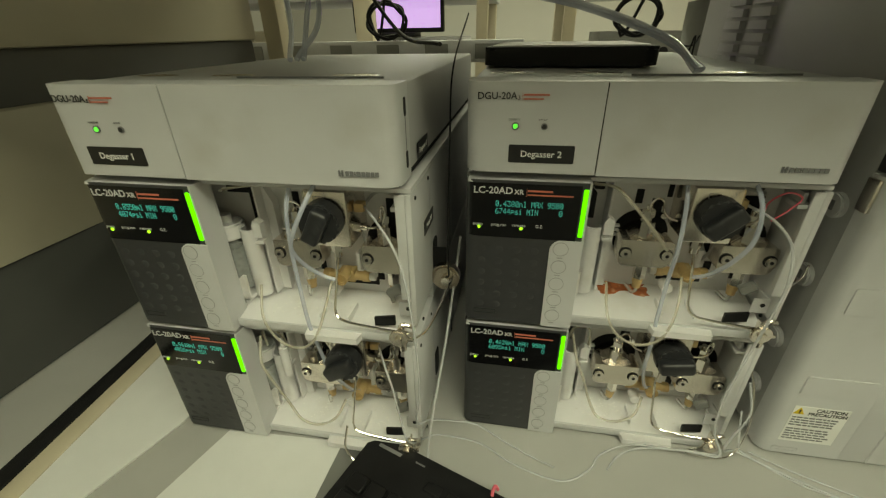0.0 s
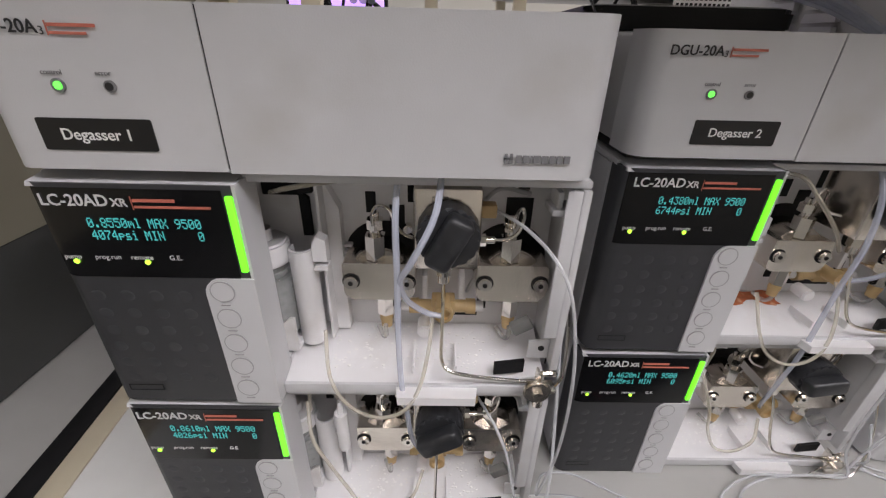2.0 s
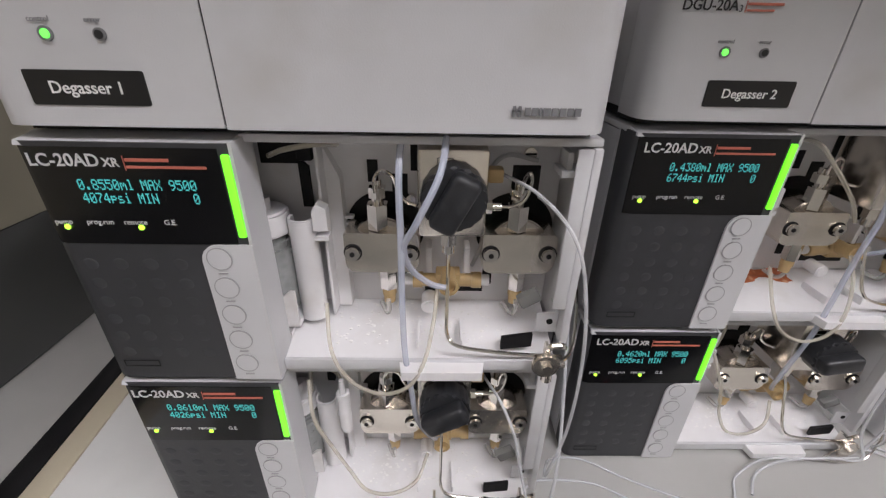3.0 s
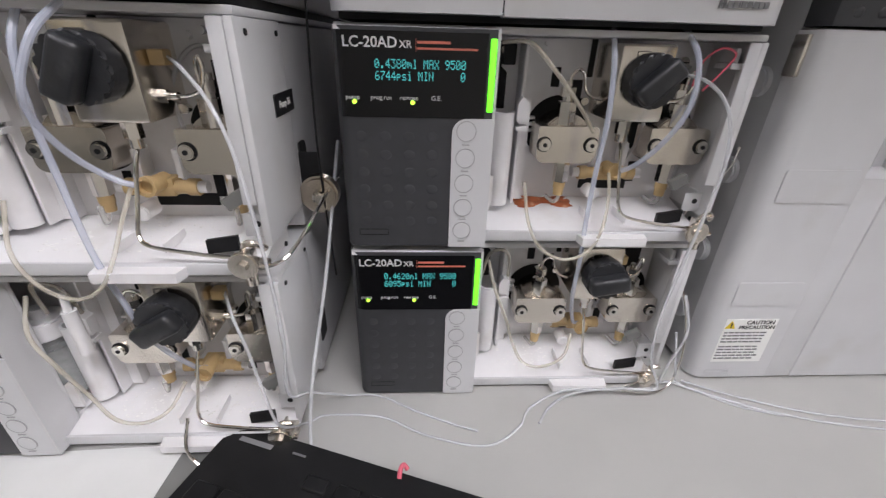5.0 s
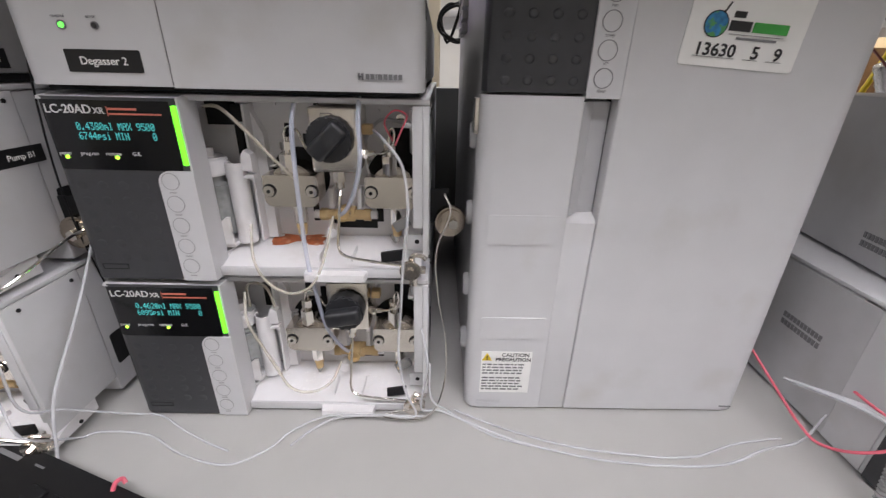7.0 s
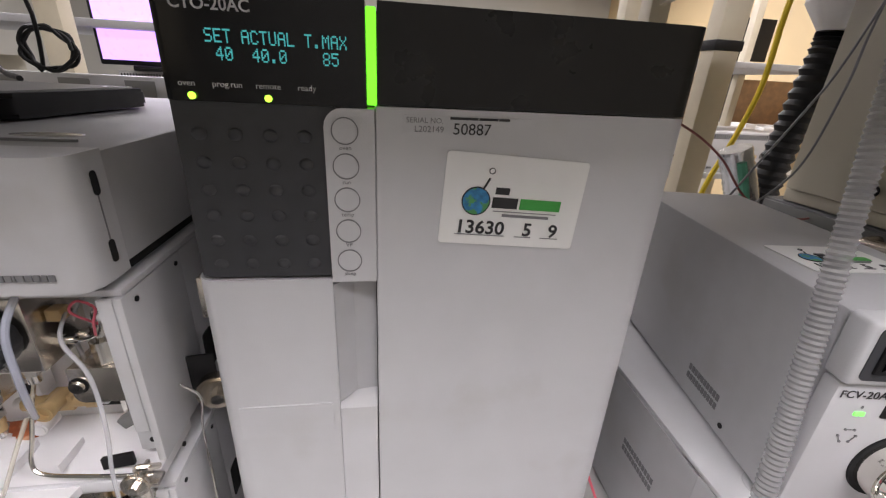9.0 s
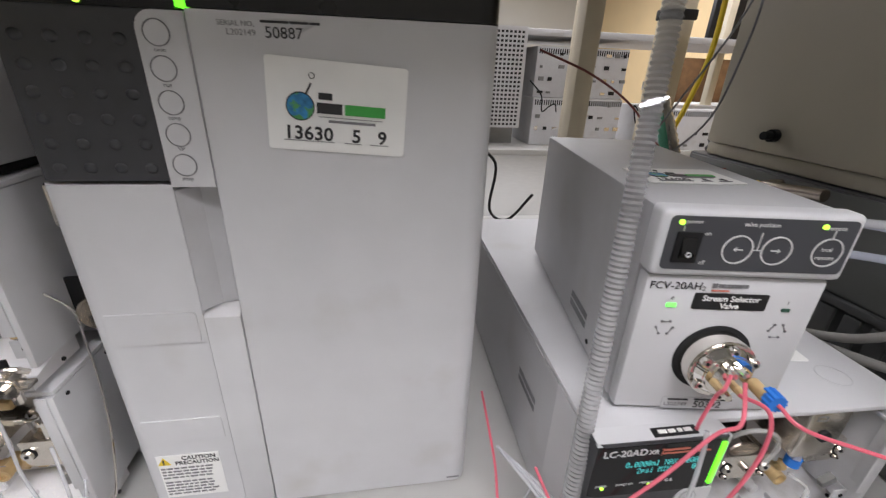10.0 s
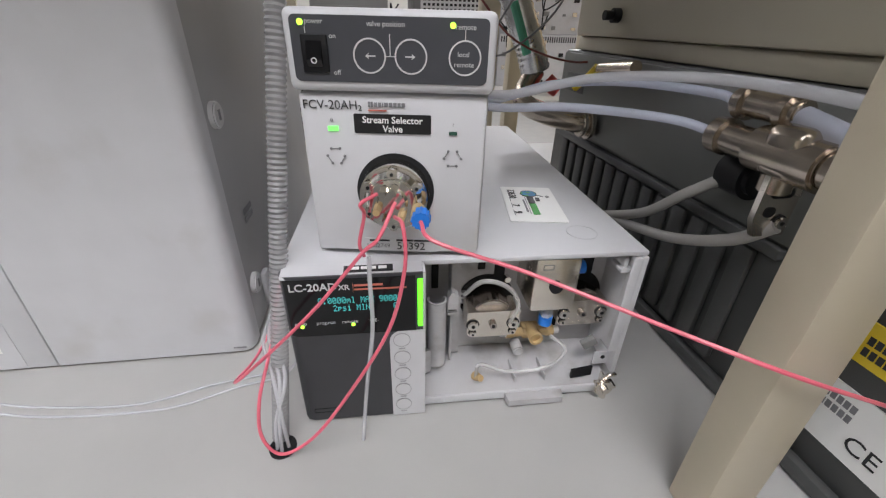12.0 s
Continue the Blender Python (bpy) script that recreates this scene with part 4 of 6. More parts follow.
def sticker_face(sk, w, digits=True):
    """Globe in a flask, two word marks as bars, rules and handwriting; drawn for a sticker of width w."""
    k = w / 0.0775
    def s(rows):
        return [(a * k, b * k, z * k, h * k) for a, b, z, h in rows]
    part("globe", cyl(B(), (0.018 * k, -0.0005, 0.0245 * k), "y", 0.0072 * k, 0.0004, 28), INKBLUE, sk)
    part("flask_ring", ring(B(), (0.018 * k, -0.0005, 0.0245 * k), "y", 0.0078 * k, 0.0006 * k, 0.0006, 28), INKB, sk)
    f = outline(B(), [(0.0205 * k, 0.031 * k), (0.0215 * k, 0.0306 * k), (0.0245 * k, 0.037 * k), (0.0235 * k, 0.0374 * k)], -0.0006, -0.0003)
    ring(f, (0.0245 * k, -0.0005, 0.041 * k), "y", 0.0017 * k, 0.0004 * k, 0.0004, 14)
    part("flask_neck", f, INKB, sk)
    part("logo_block", bars(B(), s([(0.028, 0.0355, 0.029, 0.0036), (0.027, 0.041, 0.0215, 0.0058)])), INKB, sk)
    part("logo_block", bars(B(), s([(0.0425, 0.0655, 0.0215, 0.0058)])), INKGREEN, sk)
    part("rules", bars(B(), s([(0.028, 0.064, 0.0195, 0.0003), (0.0335, 0.06, 0.0168, 0.0014), (0.0085, 0.0365, 0.0055, 0.0003), (0.0425, 0.052, 0.0055, 0.0003), (0.0575, 0.068, 0.0055, 0.0003)])), INKG, sk)
    if digits:
        for w_, x in (("13630", 0.0085), ("5", 0.0465), ("9", 0.0615)):
            lettering(sk, w_, x * k, 0.0065 * k, 0.0105 * k, INKB, y=-0.0006, bold=0.0002, name="handwriting", squeeze=1.05)


INKG_SOFT = mat("soft_moulding_line", (0.55, 0.55, 0.57), 0.5, var=0.03)
BLACKBAND = mat("dark_charcoal_gloss_plastic", (0.013, 0.0125, 0.0125), 0.3, var=0.1, spec=0.3)
oven()


# ---- the stream selector valve ----
def valve_unit():
    th = thing("selector_valve", pose(0.5478, -0.0522, BZ + 0.1395, 0, 0, -9.0), "white selector valve unit on a pump, with red tubes", "laboratory valve")
    W, D, H = 0.1108, 0.27, 0.146
    part("case", box(B(), 0.0005, W - 0.0005, 0.012, D, 0.002, H - 0.002, 0.002), PAINT, th, "light grey metal case")
    lo = part("lower_front", box(B(), 0.001, W - 0.001, 0.0, 0.0118, 0.002, 0.1045, 0.003), WHITE, th)
    up = part("upper_front", box(B(), -0.001, W + 0.001, -0.004, 0.012, 0.1052, H, 0.004, 3), WHITE, th)
    pn = part("switch_panel", outline(B(), rounded(0.0035, W - 0.0035, 0.1105, 0.1425, (0.003,) * 4, 4), -0.0046, -0.0038), PANELGREY, up, "dark grey switch panel")
    yp = -0.0049
    sw = part("rocker_switch", box(B(), 0.0085, 0.0225, -0.006, -0.003, 0.115, 0.1335, 0.0008), BLACK, pn, "black rocker switch")
    part("rocker", outline(B(), [(-0.0065, 0.118), (-0.0085, 0.1215), (-0.0062, 0.1305), (-0.0055, 0.1305), (-0.0055, 0.118)], 0.0115, 0.0195, "x"), BLACKGLOSS, sw)
    part("rocker_mark", ring(B(), (0.0155, -0.0083, 0.1212), "y", 0.0015, 0.0004, 0.0012, 16), INKW, sw)
    for x in (0.0443, 0.0663, 0.095):
        part("key_ring", ring(B(), (x, yp, 0.1238), "y", 0.0087, 0.0008, 0.0005, 36), INKW, pn)
    bm = bars(B(), [(0.0528, 0.0578, 0.1236, 0.0004), (0.0551, 0.0555, 0.1238, 0.0105), (0.0946, 0.095, 0.1325, 0.0045), (0.0423, 0.0473, 0.1235, 0.0006), (0.0633, 0.0683, 0.1235, 0.0006), (0.0113, 0.0116, 0.134, 0.003)], yp)
    for x, d in ((0.042, 1), (0.0686, -1)):
        outline(bm, [(x, 0.1238), (x + d * 0.002, 0.1253), (x + d * 0.0014, 0.1238), (x + d * 0.002, 0.1223)], yp - 0.0002, yp + 0.0001)
    part("panel_lines", bm, INKW, pn)
    for w, x, z in (("power", 0.0115, 0.1384), ("valve position", 0.0435, 0.1378), ("remote", 0.0895, 0.1372), ("on", 0.0235, 0.1318), ("off", 0.0245, 0.1142), ("local", 0.091, 0.1245), ("remote", 0.0892, 0.1195)):
        lettering(pn, w, x, z, 0.0036 if w != "local" else 0.0034, INKW, y=yp, name="small_print")
    for x in (0.0093, 0.0882):
        part("status_led", cyl(B(), (x, yp, 0.139), "y", 0.0015, 0.0008, 14), LED_L, pn, "lit yellow-green lamp")
    lettering(lo, "FCV-20AH", 0.0035, 0.0955, 0.007, INKB, name="model_lettering")
    lettering(lo, "2", 0.0352, 0.0948, 0.0045, INKB, name="model_lettering")
    bm = bars(B(), [(0.041, 0.0422, 0.097, 0.003), (0.0426, 0.0438, 0.097, 0.003)])
    x = 0.0446
    for w in (0.0017, 0.0019, 0.0006, 0.0022, 0.002, 0.0019, 0.0018, 0.002):
        box(bm, x, x + w, -0.0009, -0.0003, 0.0973, 0.0996)
        x += w + 0.0005
    part("maker_mark", bm, INKG, lo)
    part("red_print", bars(B(), [(0.041, 0.0515, 0.0948, 0.0008)]), INKR, lo)
    lab = part("name_label", outline(B(), rounded(0.0322, 0.0772, 0.0822, 0.0932, (0.0008,) * 4, 3), -0.0007, 0.0003), LABELB, lo, "black adhesive name label")
    lettering(lab, "Stream Selector", 0.0547, 0.0882, 0.0054, LABELW, y=-0.0009, align="CENTER", bold=0.00008, name="label_text")
    lettering(lab, "Valve", 0.0547, 0.0832, 0.0054, LABELW, y=-0.0009, align="CENTER", bold=0.00008, name="label_text")
    part("lamp", box(B(), 0.0168, 0.0225, -0.0008, 0.0006, 0.0832, 0.0856), LED_G, lo, "lit green lamp")
    part("lamp", box(B(), 0.0878, 0.0925, -0.0008, 0.0006, 0.0822, 0.0842), DARKLAMP, lo, "unlit green lamp")
    lettering(lo, "0", 0.0185, 0.0882, 0.0032, INKG, name="small_print")
    lettering(lo, "1", 0.0892, 0.0872, 0.0032, INKG, name="small_print")
    for cx, turn in ((0.0198, 0), (0.0903, 60)):
        d = B()
        pts = []
        for i in range(6):
            a = radians(60 + 60 * i)
            pts.append((cx + 0.0052 * math.cos(a), 0.068 + 0.0052 * math.sin(a)))
            cyl(d, (pts[-1][0], -0.0004, pts[-1][1]), "y", 0.0008, 0.0006, 10)
        for i in range(0, 6, 2):
            a, b = pts[(i + (1 if turn else 0)) % 6], pts[(i + 1 + (1 if turn else 0)) % 6]
            n = Vector((b[1] - a[1], a[0] - b[0])).normalized() * 0.00018
            outline(d, [(a[0] + n.x, a[1] + n.y), (b[0] + n.x, b[1] + n.y), (b[0] - n.x, b[1] - n.y), (a[0] - n.x, a[1] - n.y)], -0.0006, -0.0002)
        part("port_diagram", d, INKG, lo)
    # serial
    part("serial_sticker", box(B(), 0.033, 0.082, -0.0005, 0.0003, 0.003, 0.0125), WHITE, lo)
    lettering(lo, "L202749", 0.0345, 0.0055, 0.0045, INKG, y=-0.0008, name="small_print")
    lettering(lo, "50392", 0.0545, 0.0045, 0.0078, INKB, y=-0.0008, name="serial_number")
    part("maker_bars", bars(B(), [(0.0365, 0.05, 0.0105, 0.001), (0.0545, 0.0655, 0.0108, 0.0011), (0.0662, 0.08, 0.0108, 0.0011)], -0.0008), INKB, lo)
    # the rotor body
    vx, vz = 0.0552, 0.0462
    part("valve_well", ring(B(), (vx, -0.0006, vz), "y", 0.0242, 0.003, 0.0014, 44), HOLE, lo)
    v = B()
    cyl(v, (vx, -0.006, vz), "y", 0.0212, 0.014, 44, r2=0.0206, bevel=0.001)
    cyl(v, (vx, -0.0155, vz), "y", 0.018, 0.006, 40, r2=0.0145, bevel=0.0008)
    cyl(v, (vx, -0.0195, vz), "y", 0.0098, 0.004, 30, r2=0.008)
    vb = part("valve_body", v, POLISH, lo, "polished steel six-port valve body")
    for i in range(6):
        a = radians(30 + 60 * i)
        socket_screw(vb, vx + 0.0166 * math.cos(a), -0.015, vz + 0.0166 * math.sin(a), 0.0032, False)
    for i, mm in enumerate((TAN, POLISH, POLISH, POLISH, TAN)):
        a = radians((200, 120, 250, 80, 310)[i])
        r = 0.009
        part("port_nut", cyl(B(), (vx + r * math.cos(a), -0.0235, vz + r * math.sin(a)), "y", 0.0027, 0.009, 8, r2=0.0022), mm, vb)
    nut = B()
    n = 32
    outline(nut, [(vx + 0.0178 + (0.0052 + 0.0005 * math.cos(12 * 2 * math.pi * i / n)) * math.cos(2 * math.pi * i / n), vz - 0.0035 + (0.0052 + 0.0005 * math.cos(12 * 2 * math.pi * i / n)) * math.sin(2 * math.pi * i / n)) for i in range(n)], -0.037, -0.028)
    part("finger_nut", nut, BLUE, vb, "blue knurled finger nut")
    part("nut_stem", cyl(B(), (vx + 0.0155, -0.025, vz - 0.0035), "y", 0.004, 0.012, 10), TAN, vb)
    # service sticker on the top
    sk = part("service_sticker", outline(B(), rounded(0, 0.07, 0, 0.045, (0.002,) * 4, 4), -0.0003, 0.0003), LABELW, th, "white service sticker")
    sk.matrix_basis = pose(0.022, 0.06, H - 0.0015, -90, 0, 4)
    sticker_face(sk, 0.07)
    part("side_hole", cyl(B(), (0.0003, 0.06, 0.012), "x", 0.0022, 0.001, 12), HOLE, th)
    part("side_print", side_bars(0.0003, 0.07, 0.115, 0.018), INKG, th)


PANELGREY = mat("slate_grey_panel_film", (0.055, 0.057, 0.065), 0.45, var=0.06, scale=60)
DARKLAMP = mat("unlit_green_lamp", (0.03, 0.09, 0.06), 0.3)
valve_unit()

# sticker and name tape on the lower pump's top
sk = solo("service_sticker", outline(B(), rounded(0, 0.08, 0, 0.0485, (0.002,) * 4, 4), -0.0003, 0.0003), LABELW, "white service sticker on the pump's top cover", "sticker",
          pose(0.709, 0.0645, BZ + 0.1385, -90, 0, -99))
sticker_face(sk, 0.078, digits=False)
for w_, x in (("13630", 0.008), ("7", 0.045), ("9", 0.06)):
    lettering(sk, w_, x, 0.006, 0.009, INKB, y=-0.0006, bold=0.0002, name="handwriting")
tape = solo("name_tape", box(B(), 0, 0.032, -0.0003, 0.0003, 0, 0.0065), LABELB, "black name tape, worn and unreadable, on the pump", "label", GM @ pose(0.042, 0.0028, 0.1372, -82, 0, 1))
part("worn_bars", bars(B(), [(0.004, 0.01, 0.002, 0.0025), (0.0112, 0.016, 0.002, 0.0025), (0.018, 0.021, 0.002, 0.0025), (0.0225, 0.028, 0.002, 0.0025)], -0.0006), LABELW, tape)
for x, y, z, words in ((S1[0] + 0.2618, -0.01, 1.131, "Pump B1"), (S1[0] + 0.2585, -0.008, 1.195, "Degasser 1")):
    t_ = solo("name_tape", box(B(), 0, 0.036, -0.0003, 0.0003, 0, 0.0125), LABELB, "black name tape on the side of an instrument", "label", pose(x, y, z, 0, 0, 90))
    lettering(t_, words, 0.018, 0.0042, 0.006, LABELW, y=-0.0005, align="CENTER", name="label_text")
solo("serial_print", side_bars(0, 0.0, 0.05, 0.0), INKG, "small grey serial print on the pump's side", "print", GM @ pose(-0.0002, 0.095, 0.07))

# ---- neighbours: instrument to the west ----
def west_instrument():
    th = thing("large_instrument", pose(-0.636, 0, BZ), "large cream instrument with a dark grey base and dark band", "laboratory instrument")
    part("base", box(B(), -0.5, 0.0, -0.7, 0.62, 0.001, 0.143, 0.003), DKGREY, th, "dark grey base")
    part("body", box(B(), -0.5, 0.004, -0.7, 0.62, 0.1435, 0.307, 0.004), CREAM, th)
    part("band", box(B(), -0.5, -0.01, -0.7, 0.62, 0.3075, 0.3685), DKGREY, th, "dark recessed band")
    part("top", box(B(), -0.5, 0.004, -0.7, 0.62, 0.369, 0.72, 0.006), CREAM, th)


west_instrument()
EDGE = pose(-0.498, -0.02, BZ, 0, 0, 4.8)
solo("bench_mat", outline(B(), [(-0.0, -0.26), (0.045, -0.26), (0.06, -0.13), (0.1, -0.042), (0.1, 0.3), (0.0, 0.3)], 0.0006, 0.0026, "z"), PAPER, "white laminate mat lying on the bench", "mat", EDGE)
solo("edge_strip", box(B(), -0.0225, -0.0005, -0.26, 0.5, 0.0004, 0.004, 0.0006), BEIGE, "beige edge strip on the bench", "edge strip", EDGE)
solo("rubber_strip", box(B(), -0.044, -0.023, -0.26, 0.5, 0.0004, 0.006, 0.002), BLACK, "black rubber strip on the bench", "rubber strip", EDGE)
sheet = outline(B(), [(0, 0), (0.127, 0.005), (0.115, -0.2), (-0.055, -0.19)], 0, 0.0006, "z")
solo("paper_sheet", sheet, PAPER, "blank white paper sheet lying on the bench", "paper", pose(-0.338, -0.054, BZ + 0.0006, 0, 0, 0))
solo("paper_sheet", box(B(), -0.03, 0.03, -0.05, 0.02, 0, 0.0005), MIDGREY, "grey sheet half under the keyboard", "paper", pose(-0.2, -0.062, BZ + 0.0004, 0, 0, -24))


# ---- keyboard ----
def keyboard():
    th = thing("keyboard", pose(-0.172, -0.043, BZ + 0.003, 0, 0, -19.3), "black computer keyboard lying on the bench", "keyboard")
    bm = outline(B(), rounded(-0.004, 0.43, -0.17, 0.0, (0.01, 0.01, 0.012, 0.014)), 0.0, 0.012, "z")
    bmesh.ops.bevel(bm, geom=[e for e in bm.edges if e.verts[0].co.z > 0.011 and e.verts[1].co.z > 0.011], offset=0.003, segments=2, affect="EDGES")
    part("base", bm, BLACK, th)
    for r in range(5):
        for c in range(20):
            x = 0.006 + 0.0205 * c
            y = -0.045 - 0.019 * r
            part("key", box(B(), x, x + 0.0175, y - 0.016, y, 0.012, 0.0165, 0.0012, 1), BLACK, th)
    for c in range(12):
        part("function_key", box(B(), 0.07 + 0.022 * c, 0.086 + 0.022 * c, -0.03, -0.02, 0.0118, 0.0145, 0.001, 1), BLACK, th)
    part("maker_bars", box(B(), 0.008, 0.034, -0.012, -0.0085, 0.012, 0.0123), INKG, th)
    part("mark_bars", box(B(), 0.05, 0.06, -0.01, -0.0085, 0.012, 0.0123), INKG, th)


keyboard()
rp = thing("red_clip", pose(-0.054, -0.089, BZ + 0.0155, 0, 0, 20), "small red plastic clip by the keyboard", "clip")
part("clip_body", sweep(B(), [(0, 0, 0), (0.002, 0.003, 0.004), (0.005, 0.006, 0.003), (0.007, 0.004, 0.0)], 0.0016), PINK, rp)


# ---- east: grey and cream instrument, post ----
def east_instrument():
    th = thing("large_instrument", EM, "large dark grey and cream instrument with a vented side", "laboratory instrument")
    base = part("base", box(B(), 0.0, 0.6, -0.35, 0.41, 0.001, 0.25, 0.004), DKGREY, th, "dark grey painted base")
    part("step", box(B(), -0.01, -0.0005, -0.35, 0.4, 0.001, 0.014, 0.003), DKGREY, base)
    # vented lower side: broad upright ribs under a rail
    for k in range(14):
        y = 0.01 + 0.026 * k
        part("vent_rib", box(B(), -0.007, -0.0005, y, y + 0.0175, 0.02, 0.132, 0.003, 2), DKGREY, base)
    part("vent_rail", box(B(), -0.0085, -0.0005, -0.01, 0.39, 0.134, 0.143, 0.002), DKGREY, base)
    part("upper_panel", box(B(), -0.004, -0.0005, -0.34, 0.405, 0.145, 0.247, 0.002), MIDDARK, base)
    part("badge_frame", box(B(), -0.0052, -0.0041, 0.33, 0.385, 0.198, 0.222, 0.0005), DKGREY, base)
    part("lower_rail", box(B(), 0.004, 0.6, -0.35, 0.385, 0.2505, 0.268, 0.003), CREAM, th, "cream lower rail")
    part("body", box(B(), -0.004, 0.6, -0.35, 0.381, 0.2685, 0.8, 0.004), CREAM, th, "cream body panel")
    part("thumb_screw", cyl(cyl(B(), (-0.009, 0.276, 0.291), "x", 0.0075, 0.008, 20), (-0.017, 0.276, 0.291), "x", 0.005, 0.012, 16), BLACK, th, "black thumb screw")
    # valve cluster: nickel couplings with fat tubes
    body = box(B(), -0.053, -0.026, -0.029, -0.001, 0.2, 0.232, 0.007, 3)
    cyl(body, (-0.04, -0.015, 0.213), "y", 0.0145, 0.05, 28, bevel=0.0015)
    cyl(body, (-0.04, -0.012, 0.2), "z", 0.0095, 0.02, 20, bevel=0.001)
    cl = part("tube_coupling", body, NICKEL, th, "nickel-plated tube coupling")
    for x, z, y0, y1, r in ((-0.04, 0.213, 0.01, 0.04, 0.0105), (-0.04, 0.213, 0.034, 0.046, 0.0128), (-0.04, 0.213, -0.055, -0.04, 0.0115), (-0.04, 0.213, -0.058, -0.05, 0.0135), (-0.032, 0.236, -0.005, 0.046, 0.009), (-0.032, 0.236, 0.034, 0.042, 0.0115), (-0.032, 0.236, 0.0, 0.008, 0.0115)):
        part("sleeve", cyl(B(), (x, (y0 + y1) / 2, z), "y", r, y1 - y0, 24, bevel=0.001), NICKEL, cl)
    part("bracket", outline(B(), [(-0.045, 0.16), (-0.022, 0.16), (-0.022, 0.205), (-0.05, 0.205), (-0.05, 0.172)], -0.016, -0.012), STEEL, cl)
    socket_screw(cl, -0.03, -0.0165, 0.17)
    part("bracket_slot", outline(B(), rounded(-0.044, -0.036, 0.174, 0.181, (0.003,) * 4, 4), -0.0166, -0.0158), HOLE, cl)
    part("bracket_slot", outline(B(), rounded(-0.044, -0.028, 0.187, 0.194, (0.003,) * 4, 4), -0.0166, -0.0158), HOLE, cl)
    part("cap", cyl(B(), (-0.02, 0.03, 0.187), "y", 0.0165, 0.03, 24, bevel=0.004), BLACK, th, "black rubber cap")
    # bent vacuum pipe, its flange, the duct and the handle
    part("vacuum_pipe", sweep(B(), [(-0.056, 0.381, 0.222), (-0.076, 0.366, 0.196), (-0.08, 0.343, 0.184), (-0.058, 0.316, 0.175), (-0.03, 0.298, 0.17), (-0.004, 0.291, 0.167)], 0.0135, 20), NICKEL, th, "bent steel vacuum pipe")
    f = B()
    cyl(f, (-0.01, 0.291, 0.167), "x", 0.019, 0.006, 28, bevel=0.001)
    cyl(f, (-0.019, 0.293, 0.168), "x", 0.0175, 0.005, 28, bevel=0.001)
    part("pipe_flange", f, STEEL, th)
    part("foil_duct", sweep(B(), [(-0.056, 0.381, 0.222), (-0.068, 0.381, 0.252), (-0.083, 0.381, 0.282), (-0.1, 0.385, 0.32)], 0.0195, 20, 8, ribs=0.07), FOIL, th, "ribbed silver foil duct")
    part("duct_band", sweep(B(), [(-0.044, 0.366, 0.212), (-0.036, 0.362, 0.205), (-0.028, 0.36, 0.2)], 0.011, 12), PINKRED, th, "red valve grip")
    part("green_strip", sweep(B(), [(-0.102, 0.366, 0.305), (-0.09, 0.363, 0.275), (-0.078, 0.362, 0.245)], 0.006, 8), TEAL, th)
    part("handle", sweep(B(), [(-0.004, 0.25, 0.238), (-0.028, 0.246, 0.238), (-0.033, 0.235, 0.239), (-0.034, 0.175, 0.246)], 0.0065, 14), NICKEL, th, "steel pull handle")
    part("yellow_tag", sweep(B(), [(-0.034, 0.25, 0.24), (-0.037, 0.262, 0.228), (-0.045, 0.275, 0.213)], 0.004, 6), YELLOW, th, "yellow tag")
    # warning and rating labels near the aisle
    w = part("warning_label", box(B(), -0.0056, -0.0042, -0.2, -0.066, 0.104, 0.132), YELLOW, th, "yellow warning label with black print")
    part("fine_print", side_bars(-0.0057, -0.17, -0.075, 0.11), INKB, w)
    r = part("rating_label", box(B(), -0.0016, -0.0004, -0.2, -0.06, 0.036, 0.084), LABELW, th, "white rating label")
    lettering(r, "CE", 0, 0, 0.017, INKB, m=pose(-0.0019, -0.095, 0.046, 90, 0, -90), name="rating_mark")
    part("rating_print", side_bars(-0.0017, -0.092, -0.066, 0.062), INKG, r)
    return th


EM = pose(0.880, -0.081, BZ, 0, 0, 1.0)
MIDDARK = mat("grey_green_painted_panel", (0.13, 0.135, 0.125), 0.4, var=0.06, scale=14, bump=0.15, bscale=1300)
NICKEL = mat("nickel_plated_metal", (0.5, 0.44, 0.37), 0.24, metal=1.0, var=0.08, scale=60)
PINKRED = mat("red_tape", (0.5, 0.05, 0.04), 0.5)
TEAL = mat("green_plastic_strip", (0.1, 0.4, 0.25), 0.5)
east_instrument()
post = thing("shelf_post", pose(0.779, -0.19, BZ), "beige painted steel post standing on the bench", "post", kind="structure")
part("upright", box(B(), 0.0, 0.037, 0.0, 0.025, 0.0, 1.2, 0.002), BEIGE, post)

# plug hole in the benchtop and ribbed conduit
hole = solo("cable_grommet", cyl(ring(B(), (0, 0, 0.0006), "z", 0.0098, 0.0016, 0.0014, 32), (0, 0, 0.0002), "z", 0.0084, 0.0008, 28), HOLE, "black cable hole in the benchtop", "cable hole", pose(0.511, -0.098, BZ))
pts = [(0.508 + 0.0113 * k, -0.0905 + 0.0195 * k, BZ + 0.001 + 0.0985 * k) for k in range(7)]
solo("ribbed_conduit", sweep(B(), pts, 0.0052, 14, 60, ribs=0.2), RIBBED, "grey translucent ribbed conduit rising from the bench hole", "conduit")


# ---- tubing ----
def hose(name, pts, r, material, label, category="tubing", segs=8, sub=8, group=""):
    return solo(name, sweep(B(), pts, r, segs, sub), material, label, category, group=group)


def unit_pts(base, pts):
    return [(base[0] + u, base[1] + y, base[2] + z) for u, y, z in pts]


A1, A2 = (S1[0], S1[1], S1[2]), (S1[0] + 0.0015, S1[1], S1[2] + P)
C1, C2 = S2, (S2[0], S2[1], S2[2] + P)
